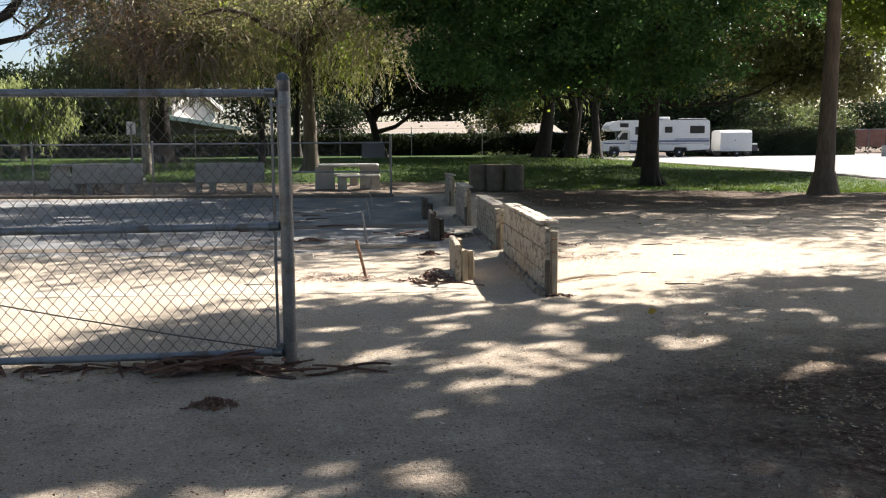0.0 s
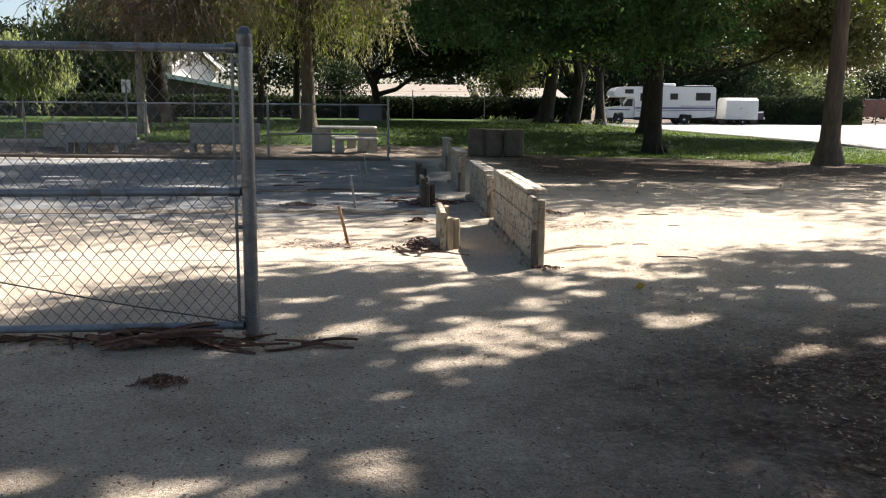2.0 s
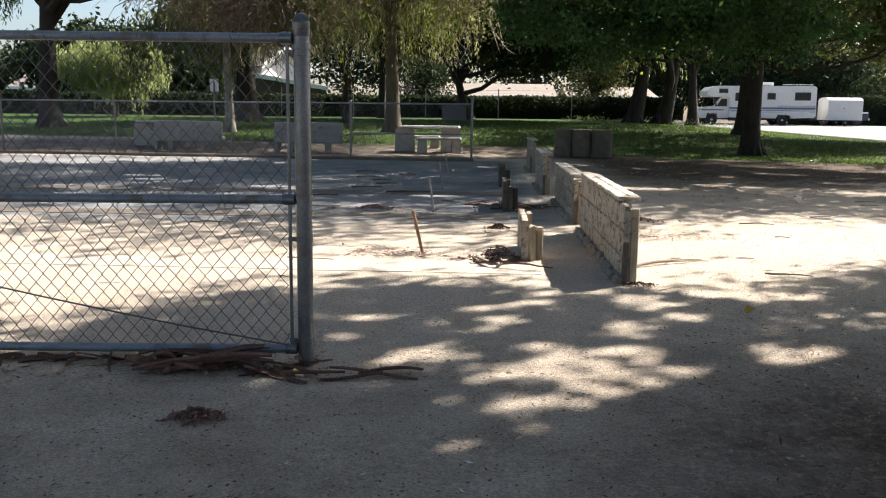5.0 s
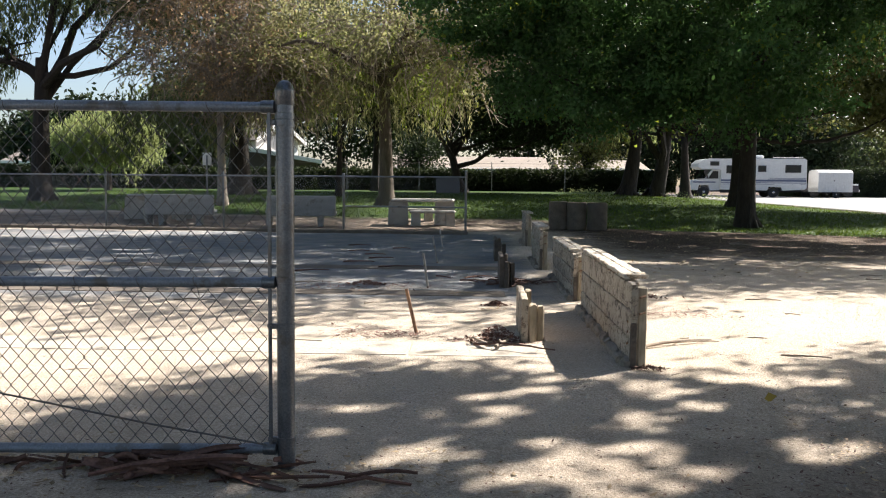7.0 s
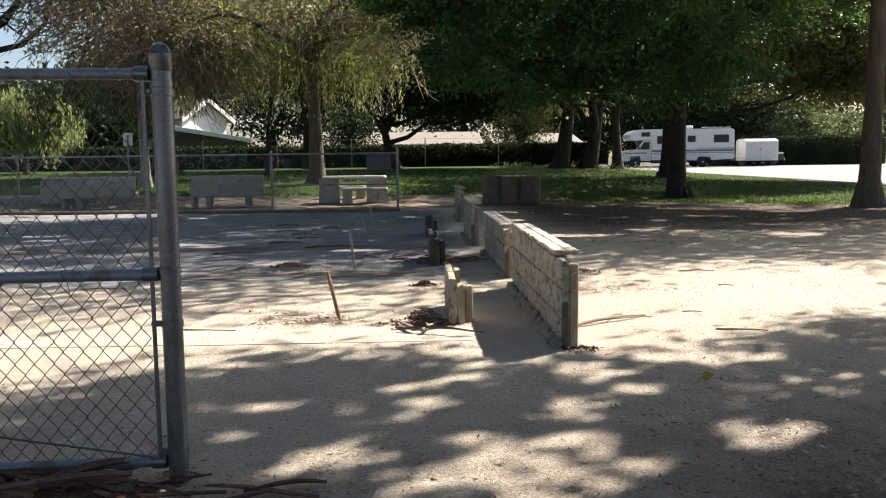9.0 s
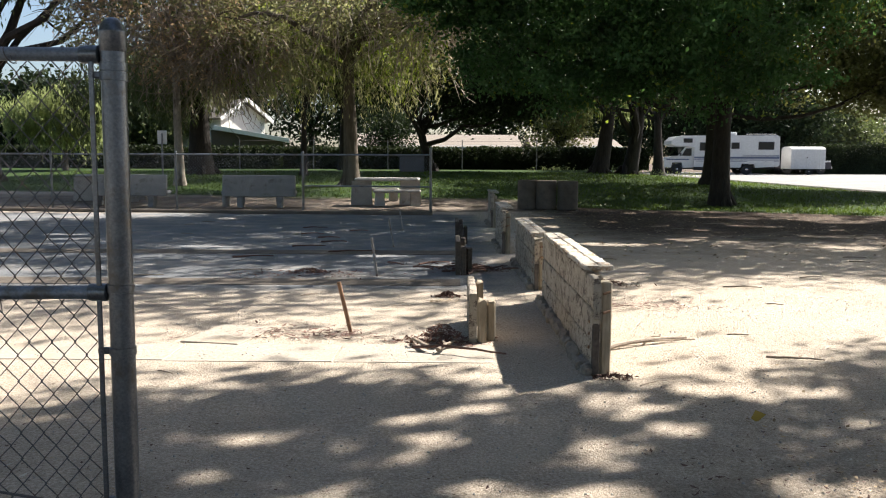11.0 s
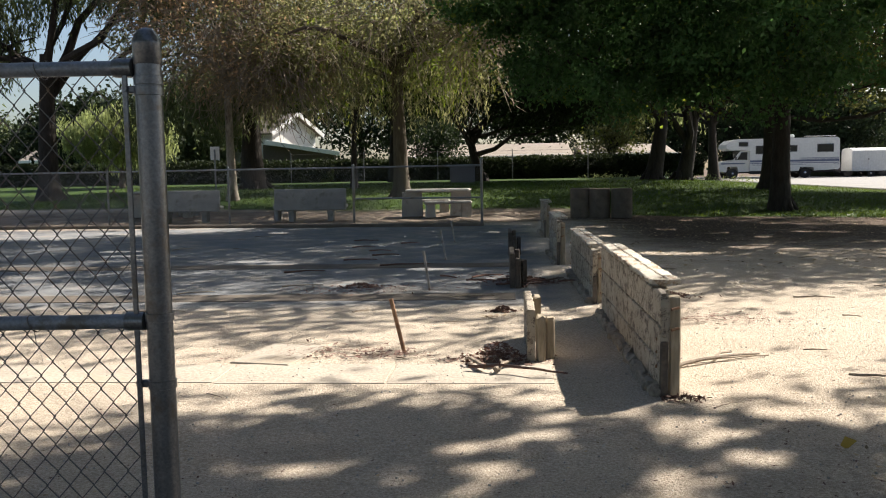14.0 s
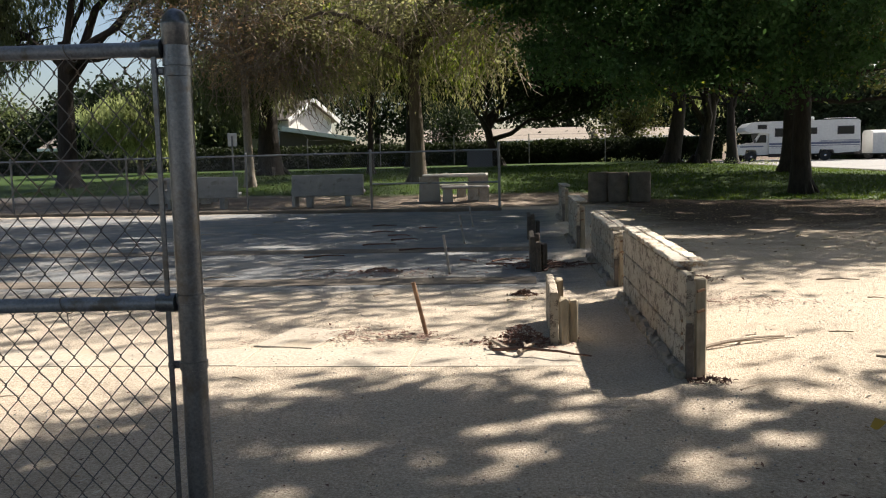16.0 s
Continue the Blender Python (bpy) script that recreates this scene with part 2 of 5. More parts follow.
M_FALLEN = leaf_mat("fallen_leaf", (0.17, 0.115, 0.075), (0.40, 0.31, 0.20), (0.3, 0.2, 0.08), 0.15, 0.8)
M_GRASS = leaf_mat("lawn_blade", (0.022, 0.048, 0.008), (0.055, 0.10, 0.015), (0.2, 0.28, 0.03), 0.35)
M_ROAD = surf("sun_bleached_asphalt", (0.16, 0.155, 0.15), (0.26, 0.255, 0.25), 0.8, 0.9, 0, 0.5, 40, 0.008)
M_SLAB = surf("dusty_pale_concrete", (0.33, 0.285, 0.235), (0.44, 0.395, 0.33), 2.2, 0.95, 0, 0.6, 42, 0.01, stain=(0.38, 0.32, 0.25), vary=0.05)
M_WHITE = plain("white_coach_paint", (0.64, 0.64, 0.63), 0.35)
M_STRIPE = plain("blue_grey_stripe", (0.10, 0.12, 0.20), 0.4)
M_DARKGLASS = plain("tinted_window", (0.012, 0.014, 0.016), 0.08)
M_RUBBER = plain("black_rubber", (0.02, 0.02, 0.02), 0.8)
M_CHROME = plain("dull_chrome", (0.5, 0.5, 0.5), 0.25, 0.9)
M_DARKPAINT = plain("dark_car_paint", (0.03, 0.025, 0.035), 0.3)
M_STUCCO = surf("white_house_siding", (0.66, 0.66, 0.63), (0.80, 0.80, 0.77), 2, 0.85, 0, 0.2, 30, 0.005)
M_TRIM = plain("white_fascia_paint", (0.8, 0.8, 0.78), 0.5)
M_ROOF = surf("pale_tan_shingle", (0.18, 0.15, 0.12), (0.28, 0.24, 0.20), 3, 0.9, 0, 0.6, 14, 0.02, (1, 3, 1))
M_ROOF_D = surf("grey_brown_shingle", (0.14, 0.12, 0.105), (0.24, 0.21, 0.18), 3, 0.9, 0, 0.6, 14, 0.02, (1, 3, 1))
M_REDWALL = surf("red_brown_slatted_screen", (0.16, 0.07, 0.05), (0.26, 0.13, 0.09), 2, 0.9, 0, 0.3, 20, 0.01)
M_SIGN = plain("bare_aluminium_sign_back", (0.6, 0.6, 0.6), 0.4, 0.3)
M_BOXGREY = plain("grey_metal_panel", (0.09, 0.10, 0.12), 0.5, 0.2)


# ---- mesh building ----
class Build:
    """Gathers points and faces of one mesh."""

    def __init__(self):
        self.v, self.f = [], []

    def add(self, verts, faces, m=None):
        o = len(self.v)
        self.v += [tuple(m @ Vector(p)) for p in verts] if m else [tuple(p) for p in verts]
        self.f += [tuple(i + o for i in q) for q in faces]
        return self

    def box(self, c, s, bev=0.01, m=None):
        """A box with chamfered edges, c its centre, s its full size."""
        hx, hy, hz = s[0] / 2, s[1] / 2, s[2] / 2
        b = min(bev, hx * 0.9, hy * 0.9, hz * 0.9)
        vs, ix = [], {}
        for sx in (-1, 1):
            for sy in (-1, 1):
                for sz in (-1, 1):
                    for ax in range(3):
                        d = [hx - b, hy - b, hz - b]
                        d[ax] = (hx, hy, hz)[ax]
                        ix[sx, sy, sz, ax] = len(vs)
                        vs.append((c[0] + sx * d[0], c[1] + sy * d[1], c[2] + sz * d[2]))
        fs = []
        for ax in range(3):
            a, d = [i for i in range(3) if i != ax]
            for sg in (-1, 1):
                q = []
                for u, w in ((-1, -1), (1, -1), (1, 1), (-1, 1)):
                    k = [0, 0, 0]
                    k[ax], k[a], k[d] = sg, u, w
                    q.append(ix[(*k, ax)])
                fs.append(q)
            for u in (-1, 1):
                for w in (-1, 1):
                    k0, k1 = [0, 0, 0], [0, 0, 0]
                    k0[a] = k1[a] = u
                    k0[d] = k1[d] = w
                    k0[ax], k1[ax] = -1, 1
                    fs.append([ix[(*k0, a)], ix[(*k1, a)], ix[(*k1, d)], ix[(*k0, d)]])
        for sx in (-1, 1):
            for sy in (-1, 1):
                for sz in (-1, 1):
                    fs.append([ix[sx, sy, sz, 0], ix[sx, sy, sz, 1], ix[sx, sy, sz, 2]])
        return self.add(vs, fs, m)

    def beam(self, y0, y1, x, z, w, h, n, rng, jit=0.003, bev=0.007):
        """A worn board along y: chamfered section, wandering a little along its length."""
        ring = [(-1, -1, bev, 0), (-1, -1, 0, bev), (-1, 1, 0, -bev), (-1, 1, bev, 0), (1, 1, -bev, 0), (1, 1, 0, -bev), (1, -1, 0, bev), (1, -1, -bev, 0)]
        vs, fs = [], []
        for i in range(n + 1):
            ox, oz = rng.normal() * jit * 0.6, rng.normal() * jit * 0.6
            for sx, sz, bx, bz in ring:
                chip = abs(rng.normal()) * jit
                vs.append((x + sx * (w / 2 - chip * 0.5) + bx + ox, y0 + (y1 - y0) * i / n + (rng.normal() * jit if i in (0, n) else 0), z + sz * (h / 2 - chip) + bz + oz))
        for i in range(n):
            for k in range(8):
                fs.append((i * 8 + k, i * 8 + (k + 1) % 8, (i + 1) * 8 + (k + 1) % 8, (i + 1) * 8 + k))
        fs += [tuple(range(8)), tuple(range(n * 8, n * 8 + 8))]
        return self.add(vs, fs)

    def tube(self, pts, radii, sides=8, caps=True, m=None):
        pts = [Vector(p) for p in pts]
        if isinstance(radii, (int, float)):
            radii = [radii] * len(pts)
        vs, fs = [], []
        up = Vector((0.31, 0.17, 0.93))
        for i, p in enumerate(pts):
            d = (pts[min(i + 1, len(pts) - 1)] - pts[max(i - 1, 0)]).normalized()
            a = d.cross(up)
            if a.length < 0.2:
                a = d.cross(Vector((1, 0, 0)))
            a.normalize()
            b2 = d.cross(a)
            for k in range(sides):
                an = 2 * math.pi * k / sides
                vs.append(p + (a * math.cos(an) + b2 * math.sin(an)) * radii[i])
        for i in range(len(pts) - 1):
            for k in range(sides):
                k2 = (k + 1) % sides
                fs.append((i * sides + k, i * sides + k2, (i + 1) * sides + k2, (i + 1) * sides + k))
        if caps:
            fs += [tuple(range(sides)), tuple(range((len(pts) - 1) * sides, len(pts) * sides))]
        return self.add(vs, fs, m)

    def lathe(self, prof, sides=20, c=(0, 0, 0), m=None):
        """Turns (radius, height) pairs round the z axis through c."""
        vs = [(c[0] + r * math.cos(2 * math.pi * k / sides), c[1] + r * math.sin(2 * math.pi * k / sides), c[2] + z) for r, z in prof for k in range(sides)]
        fs = [(i * sides + k, i * sides + (k + 1) % sides, (i + 1) * sides + (k + 1) % sides, (i + 1) * sides + k) for i in range(len(prof) - 1) for k in range(sides)]
        fs += [tuple(range(sides)), tuple(range((len(prof) - 1) * sides, len(prof) * sides))]
        return self.add(vs, fs, m)

    def prism(self, poly, depth, m=None):
        """A flat outline in x and z, given depth along y about 0."""
        k = len(poly)
        vs = [(x, -depth / 2, z) for x, z in poly] + [(x, depth / 2, z) for x, z in poly]
        fs = [tuple(range(k)), tuple(range(2 * k - 1, k - 1, -1))] + [(i, (i + 1) % k, k + (i + 1) % k, k + i) for i in range(k)]
        return self.add(vs, fs, m)


def mesh_of(name, build, material, smooth=False):
    me = bpy.data.meshes.new(name)
    me.from_pydata(build.v, [], build.f)
    b = bmesh.new()
    b.from_mesh(me)
    if len(b.faces) < 60000:
        bmesh.ops.recalc_face_normals(b, faces=b.faces)
    b.to_mesh(me)
    b.free()
    me.materials.append(material)
    if smooth:
        me.shade_smooth()
        me.set_sharp_from_angle(angle=radians(40))
    return me


def part(name, build, material, parent, label="", smooth=False):
    ob = new(name, mesh_of(name, build, material, smooth))
    ob.parent = parent
    if label:
        ob["label"] = label
    return ob


def thing(name, m, label, category, group="", kind=""):
    ob = new(name)
    ob.empty_display_size = 0.1
    ob.matrix_basis = m
    return tagged(ob, label, category, group, kind)


def single(name, build, material, m, label, category, group="", kind="", smooth=False):
    ob = new(name, mesh_of(name, build, material, smooth))
    ob.matrix_basis = m
    return tagged(ob, label, category, group, kind)


def leaves_mesh(name, pos, axis, size, ratio, material, rng, fold=0.25, flat=False):
    """Many leaves in one mesh: kite outlines along their axis, folded at the midrib."""
    n = len(pos)
    axis = axis / np.linalg.norm(axis, axis=1, keepdims=True)
    side = np.cross(axis, rng.normal(size=(n, 3)) * (0.22 if flat else 1) + np.array((0, 0, 1.0 if flat else 0.0)))
    side /= np.linalg.norm(side, axis=1, keepdims=True) + 1e-9
    nor = np.cross(axis, side)
    s = size[:, None]
    a, c = pos - axis * s * 0.5, pos + axis * s * 0.5
    mid = pos - axis * s * 0.06
    b = mid + side * s * ratio * 0.5 + nor * s * fold * 0.3
    d = mid - side * s * ratio * 0.5 + nor * s * fold * 0.3
    v = np.stack([a, b, c, d], 1).reshape(-1, 3)
    me = bpy.data.meshes.new(name)
    me.vertices.add(4 * n)
    me.vertices.foreach_set("co", v.astype(np.float32).ravel())
    tri = np.array([0, 1, 2, 0, 2, 3])[None, :] + 4 * np.arange(n)[:, None]
    me.loops.add(6 * n)
    me.loops.foreach_set("vertex_index", tri.astype(np.int32).ravel())
    me.polygons.add(2 * n)
    me.polygons.foreach_set("loop_start", np.arange(0, 6 * n, 3, dtype=np.int32))
    me.update(calc_edges=True)
    me.materials.append(material)
    return me


# ---- lie of the land ----
def step(a, b, x):
    u = min(max((x - a) / (b - a), 0), 1)
    return u * u * (3 - 2 * u)


def height(x, y):
    return 0.95 * (1 - math.exp(-max(0.0, y - 26.0) / 9.0)) * (1 - 0.5 * step(6, 16, x))


def road_edge(y):
    """x of the near edge of the parking lot at a given y."""
    return 17.2 - 4.0 * step(24, 46, y) + 1.5 * step(52, 64, y)


def grass_from(x):
    """y at which the lawn begins."""
    return 27.2 - 3.2 * step(1.5, 7, x) - 2.6 * step(7, 13, x) + 1.4 * step(-3, -12, x)


def cover(x, y):
    """How much lawn, litter and grey court surface there is; the grey includes painted shade."""
    g = step(-0.5, 1.2, y - grass_from(x)) * 0.95
    if x > road_edge(y) - 0.5 and y > 22:
        g = 0.2
    lit = (0.26 + 0.7 * step(0.0, 3.4, x)) * (1 - step(3.8, 6.9, y)) + 0.85 * step(11.5, 19, y) * step(1.8, 4.0, x)
    lit = max(lit, 0.6 * step(23.2, 23.8, y) * (1 - step(27.5, 29.0, y)))
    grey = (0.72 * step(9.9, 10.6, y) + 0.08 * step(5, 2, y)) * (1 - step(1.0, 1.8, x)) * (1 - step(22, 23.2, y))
    return g, lit, grey


def ground():
    def line(fine_a, fine_b, d, lo, hi):
        t, s = list(np.arange(fine_a, fine_b + 1e-6, d)), d
        while t[-1] < hi:
            s *= 1.25
            t.append(min(t[-1] + s, hi))
        s = d
        while t[0] > lo:
            s *= 1.25
            t.insert(0, max(t[0] - s, lo))
        return t
    xs, ys = line(-9, 14, 0.2, -2500, 2500), line(0, 30, 0.2, -2500, 2500)
    vs, cols = [], []
    for y in ys:
        for x in xs:
            near = abs(x) < 30 and -5 < y < 45
            z = height(x, y)
            if near:
                z += 0.018 * noise.noise((x * 0.7, y * 0.7, 0)) + 0.008 * noise.noise((x * 2.6, y * 2.6, 4))
                for k in range(4):
                    r = math.hypot(x - 0.05, (y - (8.45 + 3.1 * k)) * 1.0)
                    z -= 0.02 * math.exp(-(r / 0.45) ** 2)
                if x < 1.3:
                    bed = step(7.15, 7.4, y) * (1 - step(8.1, 8.4, y)) + step(10.4, 10.7, y) * (1 - step(11.25, 11.5, y)) + step(13.3, 13.5, y) * (1 - step(14.2, 14.4, y))
                    z *= 1 - bed
            if x > road_edge(y) and y > 20:
                z -= 0.03
            vs.append((x, y, z))
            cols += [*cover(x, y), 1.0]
    w = len(xs)
    fs = [(j * w + i, j * w + i + 1, (j + 1) * w + i + 1, (j + 1) * w + i) for j in range(len(ys) - 1) for i in range(w - 1)]
    me = bpy.data.meshes.new("ground")
    me.from_pydata(vs, [], fs)
    ca = me.color_attributes.new("cover", "FLOAT_COLOR", "POINT")
    ca.data.foreach_set("color", cols)
    me.materials.append(M_GROUND)
    me.shade_smooth()
    tagged(new("ground", me), "dusty sandy dirt with leaf litter, turning to green lawn", "ground", kind="structure")


ground()


def parking_lot():
    b = Build()
    ys = np.arange(22, 82, 1.0)
    vs, fs = [], []
    for y in ys:
        for k in range(12):
            x = road_edge(y) + 0.15 + k * k * 0.5
            vs.append((x, y, height(x, y) + 0.004 - 0.02))
    for j in range(len(ys) - 1):
        for k in range(11):
            fs.append((j * 12 + k, j * 12 + k + 1, (j + 1) * 12 + k + 1, (j + 1) * 12 + k))
    b.add(vs, fs)
    single("road", b, M_ROAD, Matrix(), "sun-bleached pale asphalt parking lot beside the lawn", "road", kind="structure", smooth=True)
    kerb = Build()
    kerb.tube([(road_edge(y) + 0.05, y, height(road_edge(y), y) - 0.02) for y in ys], 0.06, 6)
    single("kerb", kerb, M_CONC, Matrix(), "low pale concrete kerb along the parking lot", "kerb", kind="structure")


parking_lot()


# ---- trees ----
def limb_path(a, b, rng, bend=0.12, n=7, sag=0.0):
    a, b = np.array(a, float), np.array(b, float)
    L = np.linalg.norm(b - a)
    off = rng.normal(size=3) * L * bend
    pts = []
    for i in range(n):
        t = i / (n - 1)
        p = a + (b - a) * t + off * math.sin(math.pi * t) + np.array((0, 0, 1)) * (L * 0.10 * math.sin(math.pi * t) - sag * t * t)
        pts.append(tuple(p + rng.normal(size=3) * 0.02 * L * (0 < i < n - 1)))
    return pts


def foliage(base, crowns, leaf, material, per, hang, spread, shell, rng, holes=()):
    P, A = [], []
    for c in crowns:
        u = rng.normal(size=(c[6], 3))
        u /= np.linalg.norm(u, axis=1, keepdims=True)
        rr = rng.uniform(shell ** 3, 1, size=(c[6], 1)) ** (1 / 3) * rng.uniform(0.82, 1.12, size=(c[6], 1))
        ctr = np.array(c[:3]) + u * rr * np.array(c[3:6])
        for q in ctr:
            k = int(per * rng.uniform(0.5, 1.5))
            if hang:
                L = hang * rng.uniform(0.4, 1.2)
                t = rng.uniform(0, 1, size=(k, 1))
                sway = rng.normal(size=3) * 0.18
                strand = rng.integers(0, 5, size=k)
                offs = rng.normal(size=(5, 3)) * spread
                p = q + offs[strand] + sway * t + np.array((0, 0, -1.0)) * t * L + rng.normal(size=(k, 3)) * 0.04
                a = np.array((0, 0, -1.0)) + rng.normal(size=(k, 3)) * 0.4
            else:
                p = q + rng.normal(size=(k, 3)) * spread * rng.uniform(0.6, 1.25) * np.array((1, 1, 0.55))
                a = rng.normal(size=(k, 3)) + np.array((0, 0, -0.35))
            P.append(p)
            A.append(a)
    P, A = np.concatenate(P), np.concatenate(A)
    if holes:
        # thin spots in the crown, through which the sun falls on the ground
        at = base.matrix_basis.translation
        gx, gy = P[:, 0] + at.x - 0.85 * (P[:, 2] + at.z), P[:, 1] + at.y - 0.72 * (P[:, 2] + at.z)
        keep = np.ones(len(P), bool)
        wav = 0.18 * np.sin(gx * 11.3 + gy * 4.1) + 0.18 * np.sin(gy * 13.9 - gx * 7.7)
        for u, w, rx, ry in holes:
            keep &= np.hypot((gx - u) / rx, (gy - w) / ry) > 1.05 + wav + rng.normal(size=len(P)) * 0.16
        keep |= rng.uniform(size=len(P)) < 0.07
        P, A = P[keep], A[keep]
    crown = new("crown", leaves_mesh("crown", P, A, leaf[0] * rng.uniform(0.6, 1.3, size=len(P)), leaf[1], material, rng))
    crown.parent = base


def tree(name, x, y, r, trunk_h, crowns, leaf, mats, label, seed, lean=(0, 0), limbs=9, hang=0.0, per=40, spread=0.42, shell=0.45, twigs=0, first=0.75, flare=1.6, z=None, extra=(), holes=()):
    """crowns: ellipsoids (x, y, z, rx, ry, rz, clumps) about the base; leaf: length, width share; mats: bark, leaf; hang: length of hanging strands."""
    rng = np.random.default_rng(seed)
    base = thing(name, pose(x, y, height(x, y) if z is None else z), label, "tree")
    top = (lean[0], lean[1], trunk_h)
    b = Build()
    pts, rad = [], []
    for i in range(11):
        t = i / 10
        wob = 0.05 * r * 4 * math.sin(3 * t + seed)
        pts.append((lean[0] * t + wob, lean[1] * t, -0.15 + (trunk_h + 0.15) * t))
        rad.append(r * (1 + (flare - 1) * math.exp(-t * trunk_h / 0.35)) * (1 - 0.45 * t))
    b.tube(pts, rad, 14)
    for k in range(6):
        an = 2 * math.pi * k / 6 + rng.uniform(-0.4, 0.4)
        d = r * rng.uniform(1.4, 1.9)
        rb = Build()
        rb.tube([(0.5 * r * math.cos(an), 0.5 * r * math.sin(an), 0.35), (r * 1.1 * math.cos(an), r * 1.1 * math.sin(an), 0.1), (d * math.cos(an), d * math.sin(an), -0.08)], [r * 0.36, r * 0.26, r * 0.08], 6)
        part("root", rb, mats[0], base, smooth=True)
    part("trunk", b, mats[0], base, smooth=True)
    ends = []
    for k in range(limbs):
        c = crowns[k % len(crowns)]
        u = rng.normal(size=3)
        u /= np.linalg.norm(u)
        e = np.array(c[:3]) + u * np.array(c[3:6]) * rng.uniform(0.35, 0.85)
        t = rng.uniform(first, 1.0)
        s = (lean[0] * t, lean[1] * t, trunk_h * t)
        p = limb_path(s, e, rng)
        lb = Build()
        r0 = r * rng.uniform(0.28, 0.5)
        lb.tube(p, [r0 * (1 - 0.85 * i / (len(p) - 1)) for i in range(len(p))], 7)
        for j in range(4):
            q = np.array(p[rng.integers(2, len(p))])
            w = rng.normal(size=3)
            e2 = q + w / np.linalg.norm(w) * rng.uniform(0.8, 1.9) * max(0.5, min(c[3:6]) / 3.0)
            lb.tube(limb_path(q, e2, rng, n=5), [r0 * 0.3 * (1 - 0.8 * i / 4) for i in range(5)], 5)
            ends.append(e2)
        part("limb", lb, mats[0], base, smooth=True)
        ends.append(e)
    foliage(base, crowns, leaf, mats[1], per, hang, spread, shell, rng, holes)
    for cr, lf, mt, pr, hg in extra:
        foliage(base, cr, lf, mt, pr, hg, 0.35, 0.3, rng)
    if twigs:
        tb = Build()
        for k in range(twigs):
            c = crowns[rng.integers(len(crowns))]
            u = rng.normal(size=3)
            u /= np.linalg.norm(u)
            q = np.array(c[:3]) + u * np.array(c[3:6]) * rng.uniform(0.3, 1.0)
            e = q + np.array((u[0], u[1], -0.6 + 0.5 * u[2])) * rng.uniform(0.5, 1.5) + rng.normal(size=3) * 0.35
            tb.tube(limb_path(q, e, rng, 0.18, 5), [0.022, 0.018, 0.014, 0.01, 0.005], 3, False)
        tagged(part("twig_tangle", tb, M_TWIG, base, "tangle of bare grey-brown twigs"), kind="stuff")
    return base


rg = np.random.default_rng(17)
CROWN_GAPS = [(-1.5, 25.9, 1.5, 1.5), (0.2, 25.2, 0.9, 0.9)]
CROWN_GAPS += [(rg.uniform(-7.0, 1.2), rg.uniform(11.8, 22.0), rg.uniform(0.15, 0.5), rg.uniform(0.12, 0.26)) for i in range(10)]
CROWN_GAPS += [(rg.uniform(2.2, 13.0), rg.uniform(13.5, 26.0), rg.uniform(0.2, 0.55), rg.uniform(0.14, 0.3)) for i in range(52)]
CROWN_GAPS += [(rg.uniform(3.0, 13.0), rg.uniform(27.0, 34.0), rg.uniform(0.6, 1.6), rg.uniform(0.4, 0.8)) for i in range(14)]
# the broad shade tree over the court, and its neighbours
# its last lobe is out of view, added to shade the court's left
tree("shade_tree", 8.43, 26.6, 0.28, 4.8,
     [(-0.8, -0.6, 8.0, 7.2, 6.6, 3.8, 480), (-4.4, -2.0, 4.6, 3.6, 3.4, 2.1, 210), (-1.4, -3.0, 4.4, 3.4, 3.0, 2.1, 170), (2.6, -3.2, 6.6, 3.4, 3.0, 1.8, 100), (-7.3, -2.4, 6.0, 2.3, 2.4, 1.4, 90),
      (5.0, 0.5, 7.4, 3.4, 4.0, 2.4, 100), (-1.5, 3.5, 4.9, 4.2, 3.0, 1.9, 120), (-5.4, -6.0, 7.2, 4.2, 3.6, 1.9, 190), (-9.0, -3.5, 8.2, 3.4, 3.0, 1.9, 140), (-9.9, -7.6, 8.6, 3.2, 3.0, 1.4, 110)],
     (0.13, 0.58), (M_BARK_D, M_LEAF_A), "large shade tree with straight dark trunk and dense deep-green crown", 11, lean=(-0.05, 0.1), limbs=16, per=157, flare=1.35, spread=0.29, holes=CROWN_GAPS,
     # yellow-green sprays stand in for sunlit tips of the green crown
     extra=[([(-4.4, -2.0, 4.4, 3.9, 3.6, 2.2, 36), (-1.2, -3.2, 4.6, 3.6, 3.2, 2.3, 40), (2.6, -3.4, 6.4, 3.4, 3.0, 1.9, 24), (-7.3, -2.6, 5.6, 2.5, 2.4, 1.4, 26)], (0.12, 0.55), M_LEAF_B, 26, 0.0)])
# its last lobe is out of view, added to shade the ground near y 10
tree("shade_tree", 11.35, 21.5, 0.235, 7.5,
     [(2.2, 0.5, 8.8, 5.0, 4.0, 3.2, 560), (4.6, 1.6, 5.2, 2.3, 2.4, 1.5, 190), (2.9, 0.8, 4.9, 2.4, 1.5, 1.1, 150), (5.8, 1.4, 5.7, 2.4, 1.6, 1.4, 150), (-2.8, -2.2, 8.6, 3.0, 2.6, 1.8, 160), (-5.8, -5.6, 8.2, 3.6, 1.9, 0.9, 60)],
     (0.17, 0.55), (M_BARK, M_LEAF_B), "tall tree with straight grey-brown trunk and high yellow-green crown", 12, lean=(0.0, 0), limbs=10, per=46, first=0.9, flare=1.9, holes=CROWN_GAPS)
